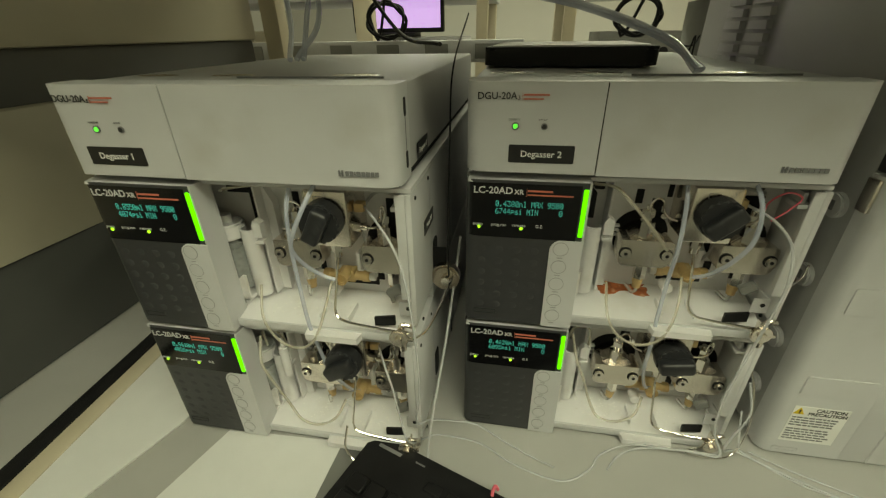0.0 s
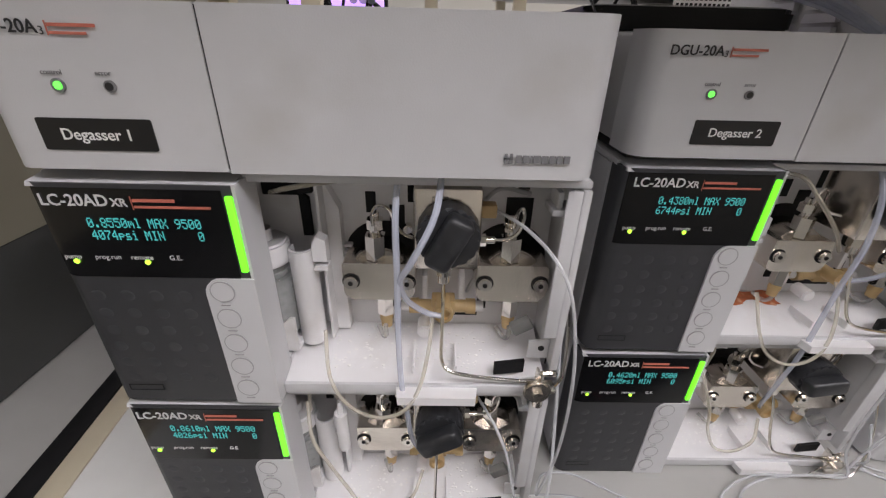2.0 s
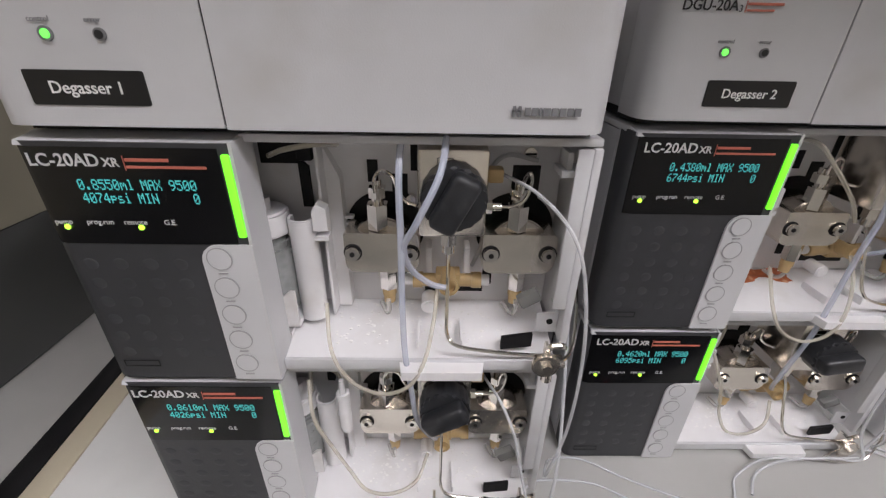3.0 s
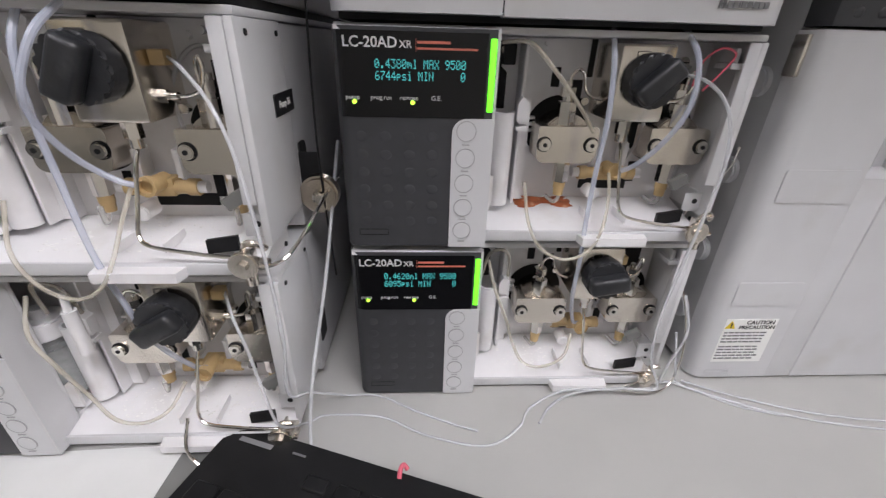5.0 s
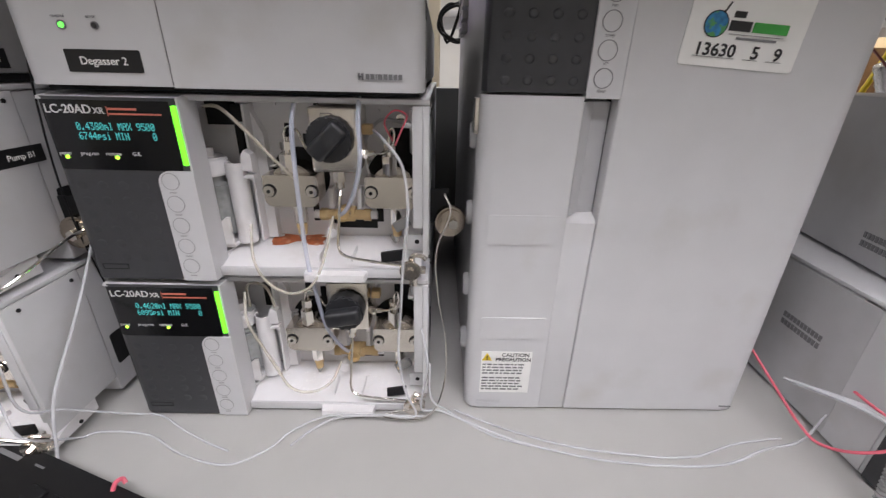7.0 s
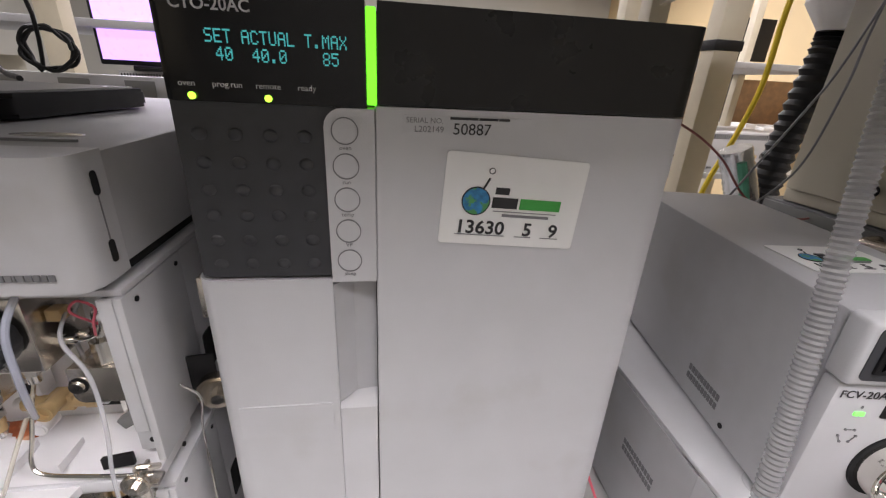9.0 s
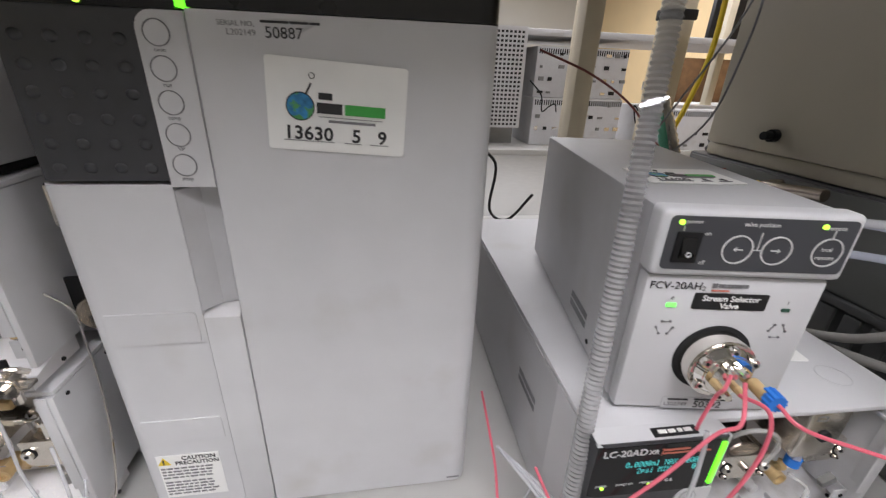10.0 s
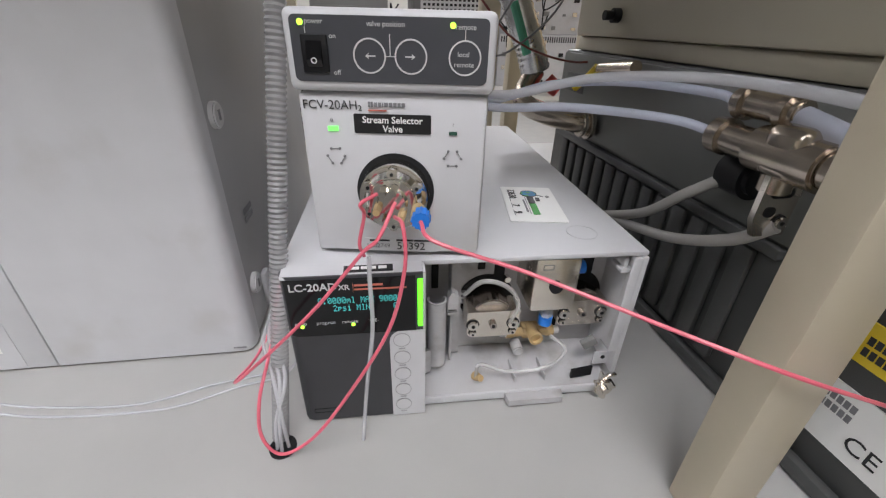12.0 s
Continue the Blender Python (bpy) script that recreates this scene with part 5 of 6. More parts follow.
# drop tubes from the degassers into the upper pumps
for base, low in ((A2, A1), (C2, C1)):
    hose("solvent_tube", unit_pts(base, [(0.1665, 0.02, 0.142), (0.1655, 0.006, 0.12), (0.166, 0.001, 0.09), (0.1655, 0.002, 0.06), (0.166, 0.003, 0.02), (0.1685, 0.006, -0.01), (0.172, 0.014, -0.05), (0.182, 0.026, -0.082), (0.19, 0.03, -0.088)]), 0.0017, BLUETUBE, "translucent bluish solvent tube hanging before the pumps", group="solvent tubes")
    hose("solvent_tube", unit_pts(base, [(0.188, 0.02, 0.142), (0.1845, -0.004, 0.126), (0.174, -0.008, 0.104), (0.1675, 0.0, 0.088), (0.17, 0.01, 0.07), (0.18, 0.018, 0.056), (0.189, 0.02, 0.052)] if base is A2 else [(0.211, 0.02, 0.142), (0.2125, 0.0, 0.125), (0.213, -0.004, 0.1), (0.207, 0.002, 0.078), (0.198, 0.012, 0.06), (0.191, 0.02, 0.052)]), 0.0017, BLUETUBE, "translucent bluish solvent tube running to the tan tee", group="solvent tubes")
# outlet capillaries on the right of each stack down to the bench
hose("capillary_tube", unit_pts(A2, [(0.217, 0.03, 0.116), (0.232, 0.012, 0.112), (0.247, 0.0, 0.098), (0.256, -0.006, 0.075), (0.262, -0.01, 0.03), (0.2635, -0.008, -0.03), (0.258, -0.004, -0.08)]) + [(-0.118, -0.04, 0.945), (-0.1, -0.008, 0.908), (-0.075, -0.006, 0.9045), (-0.045, -0.022, 0.9045), (-0.015, -0.036, 0.9045), (0.004, -0.043, 0.9045)], 0.001, PTFE, "thin milky tube curving down onto the bench", group="capillary tubes")
hose("capillary_tube", unit_pts(A1, [(0.217, 0.03, 0.116), (0.228, 0.012, 0.108), (0.237, 0.003, 0.088), (0.243, -0.002, 0.06), (0.25, -0.004, 0.03)]) + [(-0.128, -0.034, 0.907), (-0.114, -0.025, 0.9045), (-0.071, -0.028, 0.9045), (-0.035, -0.046, 0.9045), (0.009, -0.056, 0.9045), (0.037, -0.04, 0.9045), (0.05, -0.022, 0.905), (0.08, -0.011, 0.912), (0.12, -0.012, 0.914), (0.165, -0.008, 0.91)], 0.001, PTFE, "thin milky tube lying along the bench", group="capillary tubes")
hose("capillary_tube", unit_pts(C2, [(0.217, 0.03, 0.116), (0.228, 0.008, 0.112), (0.2415, 0.0, 0.095), (0.2455, -0.006, 0.065), (0.242, -0.008, 0.03), (0.2385, -0.006, -0.02), (0.236, -0.006, -0.06), (0.2405, -0.006, -0.1), (0.25, -0.01, -0.127)]) + [(0.13, -0.012, 0.915), (0.09, -0.014, 0.913), (0.068, -0.02, 0.905), (0.054, -0.037, 0.9045)], 0.0011, PTFE, "thin milky tube falling from the pump's outlet", group="capillary tubes")
hose("capillary_tube", unit_pts(C1, [(0.255, 0.0, 0.1), (0.2605, -0.008, 0.07), (0.256, -0.006, 0.035), (0.256, -0.004, 0.014)]) + [(0.181, 0.0, 0.909), (0.208, -0.01, 0.905), (0.251, -0.03, 0.9045), (0.31, -0.046, 0.9045), (0.37, -0.052, 0.9045), (0.42, -0.05, 0.9045), (0.461, -0.036, 0.905), (0.5, -0.028, 0.908), (0.52, -0.02, 0.93)], 0.0011, PTFE, "milky tube snaking over the bench before the oven", group="capillary tubes")
hose("capillary_tube", unit_pts(C1, [(0.262, 0.005, 0.06), (0.264, -0.006, 0.03)]) + [(0.19, 0.002, 0.906), (0.225, -0.022, 0.9042), (0.26, -0.034, 0.9042)], 0.001, PTFE, "thin milky tube end lying on the bench", group="capillary tubes")
hose("capillary_tube", [(0.485, -0.024, 0.906), (0.44, -0.03, 0.9046), (0.39, -0.044, 0.9046), (0.328, -0.04, 0.9046), (0.278, -0.03, 0.9046), (0.23, -0.012, 0.9046), (0.195, 0.004, 0.906)], 0.001, PTFE, "thin milky tube lying before the oven", group="capillary tubes")
# steel line round the outside of stack two
hose("steel_line", unit_pts(C1, [(0.246, 0.004, 0.008), (0.22, -0.008, 0.01), (0.258, -0.006, 0.006), (0.274, 0.004, 0.03), (0.276, 0.02, 0.07), (0.268, 0.04, 0.11), (0.266, 0.045, 0.15), (0.277, 0.03, 0.19), (0.272, 0.02, 0.21)]), 0.0008, POLISH, "thin bent steel line between pumps and oven", "steel line")
hose("steel_line", unit_pts(A1, [(0.252, 0.004, 0.148), (0.265, 0.012, 0.15), (0.273, 0.03, 0.158), (0.28, 0.06, 0.17), (0.283, 0.1, 0.172)]), 0.0012, POLISH, "bent steel line behind the pump's clamp", "steel line")
hose("steel_line", unit_pts(A1, [(0.185, 0.004, 0.03), (0.186, -0.008, 0.014), (0.196, -0.014, 0.004), (0.21, -0.02, 0.002)]), 0.0011, POLISH, "bent steel line ending on the bench", "steel line")
hose("white_lead", unit_pts(A1, [(0.285, 0.1, 0.2), (0.279, 0.05, 0.12), (0.272, 0.01, 0.06), (0.268, -0.002, 0.015), (0.272, -0.01, 0.0)]), 0.0012, PTFE, "thin white lead hanging beside the pumps")
hose("black_cable", unit_pts(A2, [(0.277, 0.2, 0.25), (0.277, 0.1, 0.21), (0.277, 0.08, 0.16), (0.276, 0.07, 0.06), (0.277, 0.08, -0.04)]), 0.0007, BLACK, "thin black cable hanging between the stacks", "cable")
# yellowed rinse tubes: arcs from the rinse bottles
for base, low in ((A2, A1), (C2, C1)):
    hose("rinse_tube", unit_pts(base, [(0.1, 0.02, 0.131), (0.115, 0.012, 0.131), (0.13, 0.01, 0.118), (0.15, 0.008, 0.096), (0.163, 0.012, 0.08)] if base is C2 else [(0.101, 0.022, 0.126), (0.112, 0.014, 0.131), (0.125, 0.016, 0.133), (0.133, 0.03, 0.13)]), 0.0013, CREAMTUBE, "yellowed soft rinse tube bending over the bottle", group="rinse tubes")
    hose("rinse_tube", unit_pts(base, [(0.122, 0.014, 0.045), (0.125, 0.002, 0.02), (0.135, -0.002, 0.002), (0.152, -0.004, -0.006), (0.168, -0.004, 0.0), (0.177, 0.0, 0.015), (0.182, 0.01, 0.035), (0.184, 0.022, 0.05)]), 0.0012, CREAMTUBE, "yellowed soft rinse tube looping over the tray edge", group="rinse tubes")
    hose("rinse_tube", unit_pts(low, [(0.103, 0.02, 0.12), (0.108, 0.006, 0.1), (0.118, 0.004, 0.075), (0.126, 0.006, 0.05), (0.137, 0.004, 0.03), (0.155, 0.004, 0.026), (0.172, 0.008, 0.034), (0.18, 0.02, 0.048)]), 0.0013, CREAMTUBE, "yellowed soft rinse tube hanging in the pump", group="rinse tubes")
    hose("rinse_tube", unit_pts(low, [(0.1, 0.03, 0.1), (0.104, 0.024, 0.123), (0.113, 0.022, 0.128), (0.12, 0.026, 0.12), (0.122, 0.03, 0.1)]), 0.0013, CREAMTUBE, "short rinse tube arched over the bottle cap", group="rinse tubes")
    if low is C1:
        continue
    sy = B()
    cyl(sy, (0, 0, 0), "z", 0.0042, 0.034, 16)
    cyl(sy, (0, 0, 0.022), "z", 0.0026, 0.012, 12, r2=0.0016)
    sr = solo("syringe_tip", sy, INNER, "white plastic connector hanging in the pump", "connector", pose(low[0] + 0.124, low[1] + 0.02, low[2] + 0.092))
hose("red_wire", unit_pts(C2, [(0.232, 0.03, 0.108), (0.2275, 0.02, 0.122), (0.235, 0.016, 0.131), (0.244, 0.014, 0.128), (0.24, 0.016, 0.118), (0.2345, 0.022, 0.106)]), 0.0007, PINK, "thin red capillary loop in the pump", "wire")
# salt on the trays
random.seed(11)
for base in (A2, A1, C1):
    bm = B()
    for k in range(220):
        x, y = random.uniform(0.12, 0.235), random.uniform(0.018, 0.052)
        bmesh.ops.create_icosphere(bm, subdivisions=1, radius=random.uniform(0.0003, 0.001), matrix=Matrix.Translation((x, y, 0.0128 + (y - 0.02) * 0.225)) @ Matrix.Diagonal((1.6, 1.2, 0.32, 1)))
    tagged(solo("salt_crust", bm, SALT, "dried white salt crust in a pump tray", "salt crust", pose(*base)), kind="stuff")

# prime disc between the stacks, and its twin by the oven
for (x, y, z, yaw) in ((-0.1115, 0.02, BZ + 0.172, 0), (0.1865, 0.05, BZ + 0.176, 10)):
    d = thing("outlet_filter", pose(x, y, z, 0, 0, yaw), "round steel filter disc on the side of a pump", "filter", "filter discs")
    part("disc", cyl(B(), (0, 0, 0), "y", 0.0135, 0.011, 32, bevel=0.002), NICKEL, d)
    part("hub", cyl(B(), (0.001, -0.008, 0), "y", 0.0045, 0.006, 6), POLISH, d)
    part("bracket", box(B(), -0.018, 0.0, 0.004, 0.006, -0.002, 0.028, 0.0008), BLACK, d)

# pink-red capillaries of the selector valve
VM = pose(0.5478, -0.0522, BZ + 0.1395, 0, 0, -9.0)


def vp(pts):
    return [tuple(VM @ Vector(p)) for p in pts]


hose("red_capillary", vp([(0.073, -0.037, 0.0427), (0.082, -0.05, 0.037)]) + [(0.67, -0.13, 1.066), (0.733, -0.168, 1.0525), (0.775, -0.196, 1.0455), (0.846, -0.198, 1.0156), (0.94, -0.2, 0.977)], 0.0012, PINK, "pink-red capillary running from the blue nut past the post", group="red capillaries")
hose("red_capillary", vp([(0.048, -0.028, 0.055), (0.04, -0.036, 0.052)]) + [(0.583, -0.09, 1.086), (0.579, -0.09, 1.068), (0.581, -0.088, 1.058)], 0.0011, PINK, "pink-red capillary looping from the valve body", group="red capillaries")
hose("red_capillary", vp([(0.058, -0.028, 0.05), (0.05, -0.044, 0.035)]) + [(0.58, -0.1, 1.066), (0.551, -0.1, 1.031), (0.52, -0.097, 0.998), (0.488, -0.085, 0.962), (0.477, -0.062, 0.941), (0.482, -0.035, 0.935), (0.488, 0.0, 0.94), (0.49, 0.06, 0.96)], 0.0012, PINK, "pink-red capillary falling towards the oven", group="red capillaries")
hose("red_capillary", vp([(0.0575, -0.028, 0.041)]) + [(0.604, -0.105, 1.085), (0.604, -0.11, 1.06), (0.594, -0.11, 1.019), (0.57, -0.11, 0.974), (0.539, -0.11, 0.928), (0.514, -0.11, 0.912), (0.503, -0.108, 0.93), (0.504, -0.1, 0.955), (0.508, -0.08, 0.972), (0.507, -0.04, 0.975)], 0.0012, PINK, "pink-red capillary looping before the pump to the bench hole", group="red capillaries")
hose("clear_tube", [(0.584, -0.092, 1.06), (0.5835, -0.095, 1.045), (0.583, -0.097, 1.008), (0.576, -0.097, 0.957), (0.57, -0.1, 0.9045)], 0.0014, PTFE, "milky tube hanging before the pump panel")
# loops inside the pump under the valve
hose("loop_tube", [tuple(GM @ Vector(q)) for q in ((0.128, 0.03, 0.095), (0.14, 0.022, 0.112), (0.158, 0.02, 0.108), (0.17, 0.022, 0.09), (0.166, 0.024, 0.07))], 0.0018, HAZE, "soft clear tube arched over a pump head", group="loop tubes")
hose("loop_tube", [tuple(GM @ Vector(q)) for q in ((0.205, 0.03, 0.048), (0.216, 0.02, 0.04), (0.2, 0.014, 0.028), (0.165, 0.014, 0.026), (0.142, 0.016, 0.034), (0.139, 0.016, 0.02))], 0.0016, HAZE, "soft clear tube looping in the pump tray", group="loop tubes")
nt_ = cyl(B(), (0, 0, 0), "z", 0.004, 0.01, 12, r2=0.0028)
solo("loose_nut", nt_, TAN, "tan plastic nut lying in the pump tray", "nut", GM @ pose(0.141, 0.016, 0.0195, 60, 0, 20))
for k, (dx, dy) in enumerate(((-0.004, 0.002), (0.0, -0.002), (0.004, 0.003))):
    hose("bundled_tube", [(0.511 + dx, -0.101 + dy, BZ + 0.0), (0.513 + dx * 0.5, -0.098, BZ + 0.03), (0.516 - dx, -0.088, BZ + 0.06), (0.505 - dx, -0.06, BZ + 0.07), (0.49, 0.0, BZ + 0.05)], 0.0014, PTFE, "milky tube rising from the bench hole", group="hole tubes")
# plug of the conduit, fat tubes to the couplings


def ep(pts):
    return [tuple(EM @ Vector(q)) for q in pts]


hose("fat_tube", [(0.655, 0.1, 1.128), (0.69, 0.06, 1.124), (0.74, 0.05, 1.138), (0.8, 0.04, 1.142)] + ep([(-0.034, 0.07, 0.238), (-0.032, 0.044, 0.234)]), 0.0036, BLUETUBE, "thick translucent tube leading to a steel coupling", group="thick tubes", segs=14)
hose("fat_tube", [(0.655, 0.1, 1.122), (0.69, 0.05, 1.12), (0.75, 0.025, 1.124)] + ep([(-0.06, 0.075, 0.218), (-0.04, 0.044, 0.213)]), 0.0036, BLUETUBE, "thick translucent tube leading to a steel coupling", group="thick tubes", segs=14)
hose("fat_tube", [(0.655, 0.1, 1.132), (0.7, 0.05, 1.13), (0.77, 0.03, 1.146)] + ep([(-0.055, 0.05, 0.25), (-0.05, -0.058, 0.249), (-0.05, -0.13, 0.235)]), 0.0038, PTFE, "thick milky tube crossing before the grey instrument", group="thick tubes", segs=14)
hose("fat_tube", ep([(-0.04, -0.055, 0.213), (-0.042, -0.09, 0.205), (-0.046, -0.15, 0.19)]), 0.008, BLUETUBE, "thick translucent tube leaving a steel coupling", group="thick tubes", segs=14)
hose("fat_tube", ep([(-0.032, -0.005, 0.234), (-0.036, -0.05, 0.226), (-0.042, -0.12, 0.208)]), 0.0075, BLUETUBE, "thick translucent tube leaving a steel coupling", group="thick tubes", segs=14)
hose("grey_hose", [(0.79, 0.14, 0.975), (0.82, 0.1, 0.992), (0.835, 0.065, 1.006), (0.836, 0.013, 1.032), (0.84, -0.022, 1.063), (0.853, -0.05, 1.09)], 0.0045, HOSEGREY, "grey rubber hose curving up to the coupling", group="grey hoses", segs=14)
hose("grey_hose", [(0.79, 0.13, 0.97), (0.815, 0.09, 0.99), (0.835, 0.057, 1.003), (0.837, -0.025, 1.025), (0.84, -0.078, 1.05), (0.848, -0.1, 1.071)], 0.0045, HOSEGREY, "grey rubber hose sagging behind the pump", group="grey hoses", segs=14)

# ---- on top of the instruments ----
tray = thing("black_tray", pose(-0.02, 0.115, S2[2] + 2 * P + 0.0695, 0, 0, -4), "black flat plastic tray lying on a degasser", "tray")
bm = outline(B(), rounded(-0.07, 0.085, 0.0, 0.16, (0.012,) * 4), 0.0, 0.016, "z")
bmesh.ops.bevel(bm, geom=[e for e in bm.edges if abs(e.verts[0].co.z - e.verts[1].co.z) < 1e-6], offset=0.003, segments=2, affect="EDGES")
part("tray_body", bm, BLACK, tray)
part("tray_top", outline(B(), rounded(-0.063, 0.078, 0.007, 0.153, (0.008,) * 4), 0.0155, 0.0172, "z"), CASEGREY, tray, "light grey lid")
TOPZ = S2[2] + 2 * P + 0.0705
for k, pts in enumerate(([(-0.25, 0.05, 1.262), (-0.27, 0.1, 1.3), (-0.33, 0.2, 1.4), (-0.36, 0.4, 1.5)], [(-0.245, 0.052, 1.262), (-0.24, 0.1, 1.3), (-0.3, 0.22, 1.4), (-0.31, 0.4, 1.5)], [(-0.24, 0.055, 1.262), (-0.255, 0.12, 1.32), (-0.28, 0.25, 1.42), (-0.27, 0.4, 1.5)])):
    hose("solvent_line", pts, 0.0024, BLUETUBE, "translucent solvent line rising from a degasser", group="solvent lines")
for k, y in enumerate((0.1, 0.12, 0.14)):
    hose("solvent_line", [(0.075 + 0.004 * k, 0.05 + 0.006 * k, TOPZ), (0.06, 0.09 + 0.01 * k, TOPZ + 0.022), (0.0, y + 0.06, TOPZ + 0.05), (-0.12, y + 0.14, TOPZ + 0.085), (-0.3, y + 0.26, TOPZ + 0.17)], 0.0028, BLUETUBE, "translucent solvent line arching over two degassers", group="solvent lines")


# ---- the far side of the laboratory ----
def far_unit(x, y, z, w, d, h, material, label, kind=0, yaw=0):
    th = thing("bench_instrument", pose(x, y, z, 0, 0, yaw), label, "laboratory instrument", "far instruments")
    part("case", box(B(), 0, w, 0, d, 0, h, 0.004), material, th)
    random.seed(int(abs(x * 100 + z * 37)))
    if kind == 1:
        for k in range(int(w / 0.05)):
            for j in range(int(h / 0.06)):
                if random.random() < 0.6:
                    part("connector", box(B(), 0.02 + 0.05 * k, 0.02 + 0.05 * k + random.uniform(0.012, 0.03), -0.008, -0.0005, 0.02 + 0.06 * j, 0.02 + 0.06 * j + random.uniform(0.01, 0.02)), random.choice((BLACK, MIDGREY, STEEL)), th)
        vents = B()
        for k in range(int(w / 0.012)):
            box(vents, 0.01 + 0.012 * k, 0.016 + 0.012 * k, -0.0015, -0.0005, h - 0.035, h - 0.01)
        part("vent_slots", vents, HOLE, th)
    if kind == 2:
        part("front_panel", box(B(), 0.02, w * 0.6, -0.006, -0.0005, 0.03, h - 0.03, 0.002), MIDGREY, th)
        part("knob", cyl(B(), (w * 0.8, -0.012, h * 0.5), "y", 0.02, 0.024, 20), BLACK, th)
    return th


for bx, w in ((-2.2, 2.0), (0.1, 2.6)):
    t_ = thing("far_bench", pose(bx, 1.75, 0), "long white laboratory bench with a shelf over it", "bench")
    part("benchtop", box(B(), 0, w, 0, 0.75, 0.87, 0.9, 0.004), BENCH, t_)
    for x in (0.04, w - 0.04):
        for y in (0.05, 0.7):
            part("leg", box(B(), x - 0.03, x + 0.03, y - 0.03, y + 0.03, 0, 0.87, 0.003), BEIGE, t_)
            part("upright", box(B(), x - 0.025, x + 0.025, y - 0.025, y + 0.025, 0.9, 2.1, 0.003), BEIGE, t_)
    part("shelf", box(B(), 0, w, 0.1, 0.75, 1.42, 1.45, 0.003), PAINT, t_)
for x, y, z, w, d, h, m_, lab, kd in ((-1.35, 1.9, 0.9, 0.42, 0.4, 0.3, PAINT, "grey instrument on the far bench", 2), (-0.85, 1.95, 0.9, 0.5, 0.4, 0.36, PAINT, "pale instrument with sockets on the far bench", 1), (-1.9, 1.9, 0.9, 0.45, 0.4, 0.4, CREAM, "cream instrument on the far bench", 2),
                                    (0.3, 1.9, 0.9, 0.4, 0.4, 0.2, PAINT, "pale electronics unit with cables on the far bench", 1), (0.3, 1.95, 1.101, 0.36, 0.35, 0.17, MIDGREY, "grey power unit on an electronics unit", 2), (0.78, 1.95, 0.9, 0.34, 0.4, 0.5, MIDGREY, "grey cabinet on the far bench", 0),
                                    (1.2, 1.9, 0.9, 0.5, 0.4, 0.24, PAINT, "pale electronics rack with black plugs", 1), (1.2, 1.92, 1.141, 0.5, 0.38, 0.24, PAINT, "pale electronics rack with black plugs", 1), (1.86, 1.78, 0.9, 0.62, 0.4, 0.21, WHITE, "low white unit with vents on the far bench", 1)):
    far_unit(x, y, z, w, d, h, m_, lab, kd)
# perforated panel
pp = thing("perforated_panel", pose(0.8, 1.8, 1.0), "grey perforated metal panel hung on the bench frame", "panel")
bm = box(B(), 0, 0.3, 0, 0.004, 0, 0.45)
part("sheet", bm, PAINT, pp)
bm = B()
for i in range(14):
    for j in range(22):
        box(bm, 0.012 + 0.02 * i, 0.024 + 0.02 * i, -0.0012, -0.0003, 0.012 + 0.0195 * j, 0.022 + 0.0195 * j)
part("perforation", bm, HOLE, pp)
# monitor with a violet screen
mo = thing("monitor", pose(-0.9, 1.85, 1.262, 0, 0, 0), "computer monitor showing a violet screen, on an instrument", "monitor")
part("stand", box(B(), 0.14, 0.32, 0.05, 0.2, 0, 0.02, 0.004), BLACK, mo)
part("housing", box(B(), 0.0, 0.46, 0.08, 0.12, 0.02, 0.32, 0.006), BLACK, mo)
part("screen", box(B(), 0.015, 0.445, 0.0775, 0.0795, 0.04, 0.305), SCREEN, mo, "glowing violet screen")
# loose black cables at the back of the bench
random.seed(21)
for k in range(16):
    x = random.uniform(0.47, 0.56) if k < 8 else random.uniform(0.45, 1.9)
    y = random.uniform(0.45, 0.72) if k < 8 else 1.86
    z = BZ + 0.02 if k < 8 else random.uniform(1.0, 1.35)
    pts = [(x, y, z)]
    for j in range(5):
        pts.append((pts[-1][0] + random.uniform(-0.07, 0.07), y - random.uniform(0, 0.06), z + random.uniform(-0.02, 0.16) * (1 if k < 8 else -1)))
    hose("black_cable", pts, 0.0035, BLACK if k % 3 else PAINT, "loose cable hanging among the instruments", "cable", group="loose cables", sub=6)
# cream frame posts behind the bench, cross rail
for x, y, w in ((1.02, 1.1, 0.05), (-0.62, 1.2, 0.06)):
    pst = thing("frame_post", pose(x, y, 0), "cream painted steel frame post", "post", "frame posts", "structure")
    part("upright", box(B(), 0, w, 0, w, 0, 2.2, 0.004), BEIGE, pst)

# things hanging behind the bench
solo("black_bellows", sweep(B(), [(1.25, 0.7, 0.905), (1.262, 0.7, 1.0), (1.272, 0.7, 1.12), (1.288, 0.7, 1.26), (1.306, 0.7, 1.4), (1.31, 0.7, 1.43)], 0.03, 20, 12, ribs=0.22), BLACK, "black ribbed bellows hose standing behind the bench", "hose")
hose("yellow_cable", [(1.17, 0.7, 1.5), (1.167, 0.7, 1.44), (1.167, 0.7, 1.315), (1.14, 0.7, 1.2), (1.102, 0.7, 1.09), (1.08, 0.7, 0.98), (1.07, 0.7, 0.909)], 0.006, YELLOW, "yellow cable hanging behind the bench", "cable")
hose("brown_wire", [(0.6, 0.3, 1.28), (0.65, 0.25, 1.253), (0.709, 0.25, 1.219), (0.768, 0.25, 1.165), (0.851, 0.25, 1.141), (0.906, 0.25, 1.155), (0.93, 0.2, 1.2)], 0.0014, REDBROWN, "thin red-brown wire sagging over the valve unit", "wire", group="hanging wires")
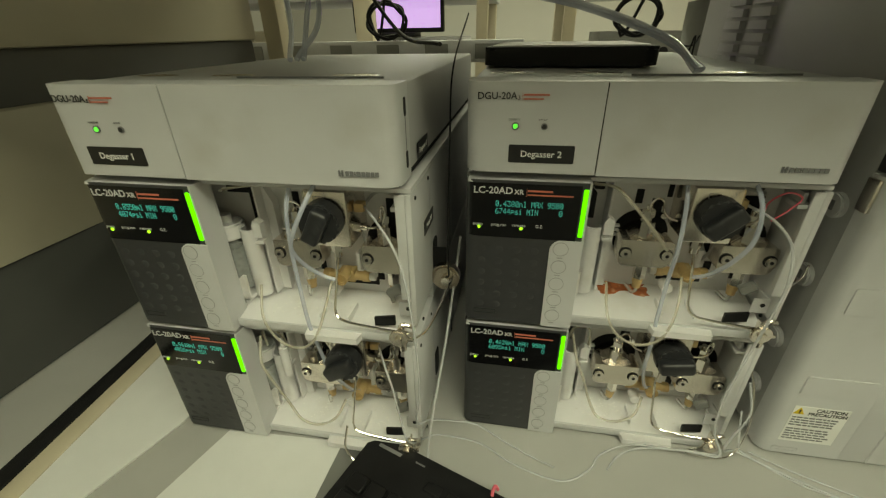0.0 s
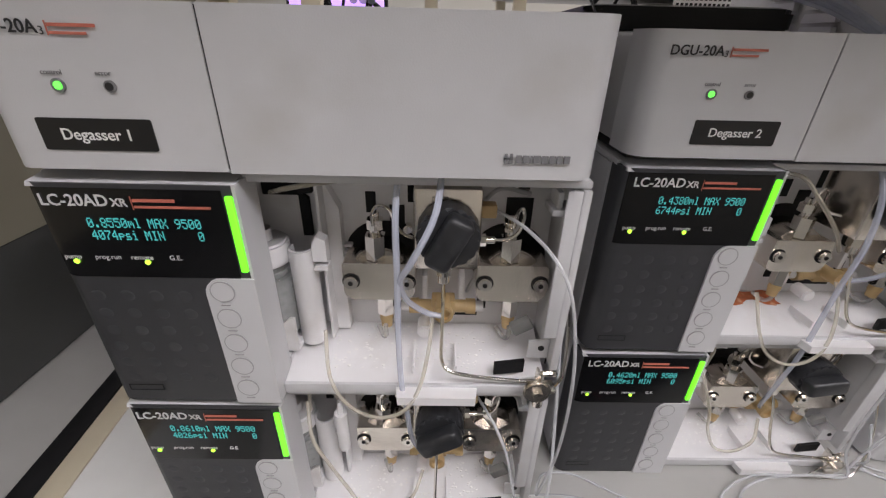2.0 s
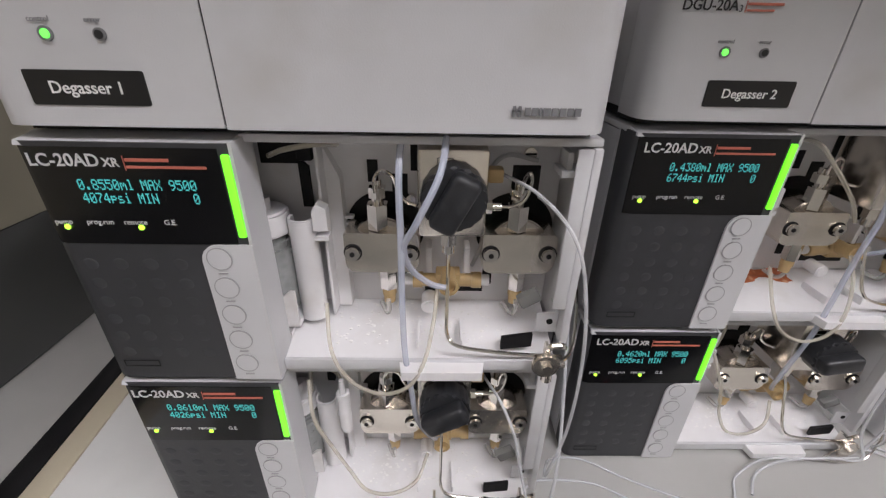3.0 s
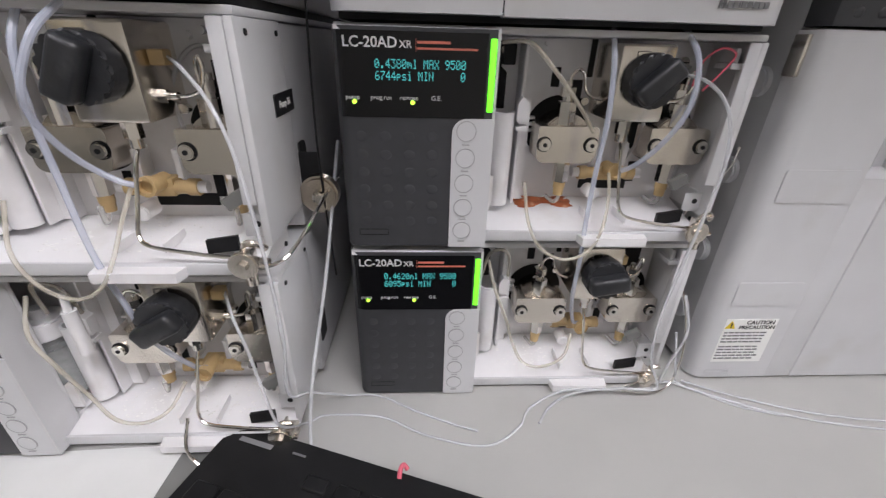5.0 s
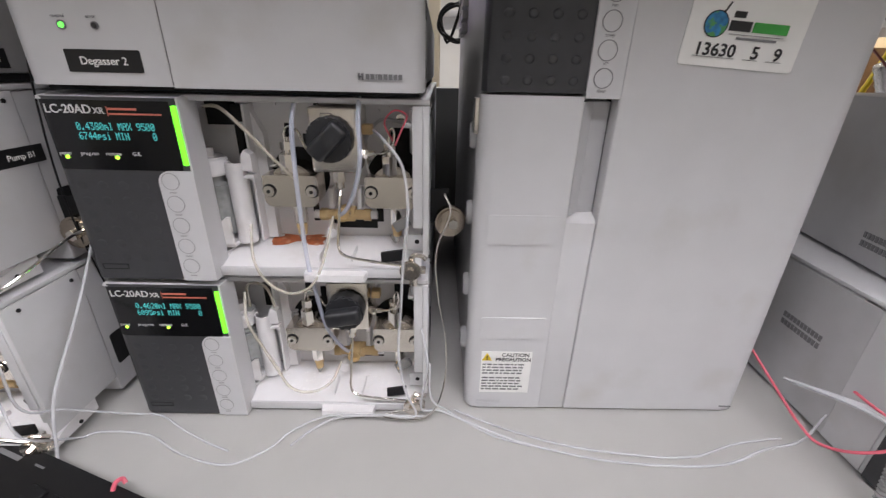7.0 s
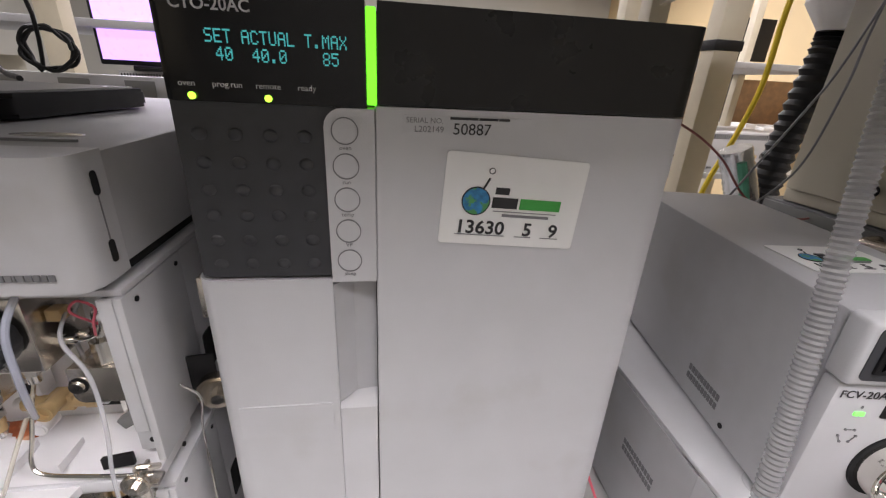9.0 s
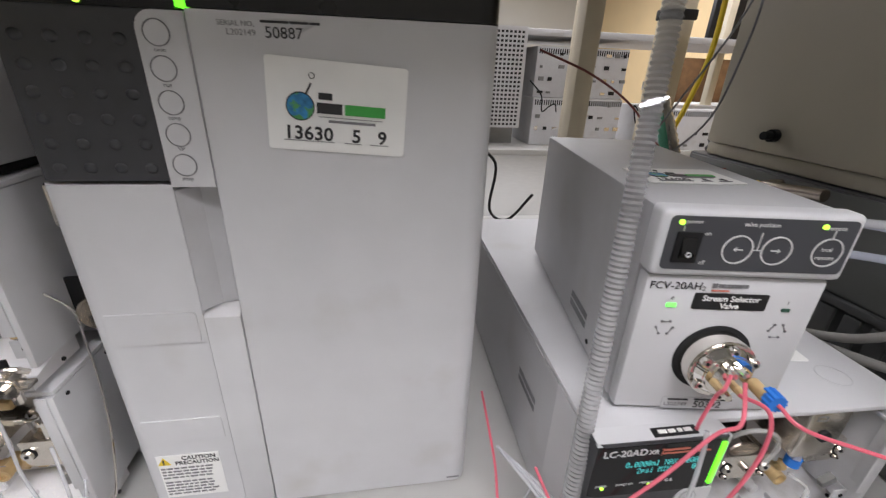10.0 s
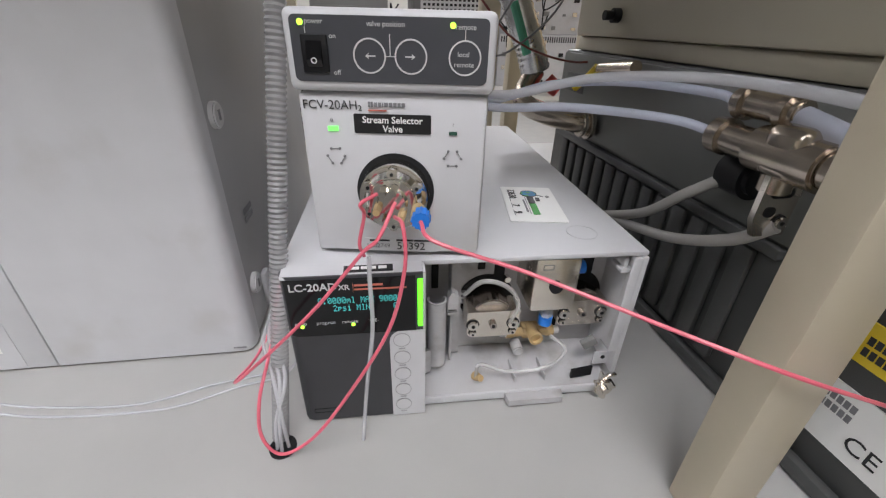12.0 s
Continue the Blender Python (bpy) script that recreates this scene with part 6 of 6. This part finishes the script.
hose("brown_wire", [(0.86, 0.25, 1.42), (0.83, 0.25, 1.33), (0.805, 0.25, 1.281), (0.755, 0.25, 1.2), (0.731, 0.25, 1.155), (0.76, 0.25, 1.152), (0.822, 0.25, 1.207), (0.845, 0.25, 1.3), (0.849, 0.25, 1.366), (0.86, 0.25, 1.45)], 0.0014, INKG, "thin grey wire looping over the valve unit", "wire", group="hanging wires")
ps = thing("frame_post", pose(1.15, 0.86, 0), "cream painted steel frame post with a black strap", "post", "frame posts", "structure")
part("upright", box(B(), 0, 0.075, 0, 0.05, 0, 2.2, 0.004), BEIGE, ps)
part("strap", box(B(), -0.004, 0.079, -0.004, 0.054, 1.395, 1.42, 0.003), BLACK, ps)
hd = thing("hose_collar", pose(1.312, 0.7, 1.43), "white conical collar above a bellows hose", "hose collar")
part("cone", cyl(cyl(B(), (0, 0, 0.03), "z", 0.034, 0.06, 28, r2=0.075), (0, 0, 0.4), "z", 0.075, 0.68, 28), WHITE, hd)
# a desk with papers and a dark screen before the warm wall
dk = thing("far_desk", pose(2.75, 2.6, 0), "brown wooden desk with piles of papers", "desk")
part("top", box(B(), 0, 1.15, 0, 0.6, 1.0, 1.03, 0.004), WOOD, dk)
for x in (0.03, 1.08):
    for y in (0.03, 0.53):
        part("leg", box(B(), x, x + 0.04, y, y + 0.04, 0, 1.0, 0.003), WOOD, dk)
part("back_panel", box(B(), 0, 1.15, 0.56, 0.6, 1.031, 1.42, 0.004), WOOD, dk)
random.seed(33)
for k in range(9):
    x, y = 0.05 + 0.115 * k, random.uniform(0.05, 0.3)
    solo("paper_pile", box(B(), 0, random.uniform(0.08, 0.11), 0, 0.18, 0, random.uniform(0.01, 0.06), 0.001), PAPER, "loose pile of white papers on a desk", "papers", pose(2.75 + x, 2.6 + y, 1.0305, 0, 0, random.uniform(-8, 8)), "desk papers")
ms = thing("wall_screen", pose(3.0, 3.02, 1.55), "dark flat screen fixed over a desk", "screen")
part("housing", box(B(), 0, 0.36, 0, 0.04, 0, 0.3, 0.004), BLACK, ms)
part("arm", box(B(), 0.15, 0.2, 0.0405, 0.1, -0.15, 0.2, 0.004), BLACK, ms)
part("column", box(B(), 0.155, 0.195, 0.045, 0.085, -0.519, -0.1505, 0.003), BLACK, ms)
# coiled leads hung at the back
for cx, cy, cz in ((-0.42, 0.9, 1.31), (0.22, 0.9, 1.31)):
    pts = []
    for k in range(34):
        a = 2 * math.pi * k / 9
        pts.append((cx + (0.05 + 0.006 * math.sin(k * 1.7)) * math.cos(a), cy + 0.004 * (k % 5), cz + (0.042 + 0.005 * math.cos(k * 2.3)) * math.sin(a)))
    pts += [(cx + 0.02, cy - 0.05, cz + 0.1), (cx + 0.03, 0.7, 1.52), (cx + 0.03, 0.622, 1.533)]
    hose("coiled_lead", pts, 0.004, BLACK, "black lead hung in a coil", "cable", group="coiled leads", sub=4)
hose("black_cable", [(-0.5, 0.75, 1.5), (-0.42, 0.7, 1.4), (-0.3, 0.6, 1.28), (-0.2, 0.5, 1.262)], 0.004, BLACK, "black lead lying on a degasser", "cable")
# back rail with boxes behind the stacks
br = thing("back_rail", pose(-1.0, 1.02, 0), "grey steel rail with sockets behind the bench", "rail")
part("rail", box(B(), 0, 0.95, 0, 0.05, 1.2, 1.26, 0.003), PAINT, br)
for x in (0.0, 0.9):
    part("leg", box(B(), x, x + 0.05, 0.051, 0.09, 0, 1.26, 0.003), BEIGE, br)
for k in range(6):
    part("socket_plate", box(B(), 0.06 + 0.15 * k, 0.13 + 0.15 * k, -0.004, -0.0005, 1.21, 1.25, 0.001), MIDGREY, br)
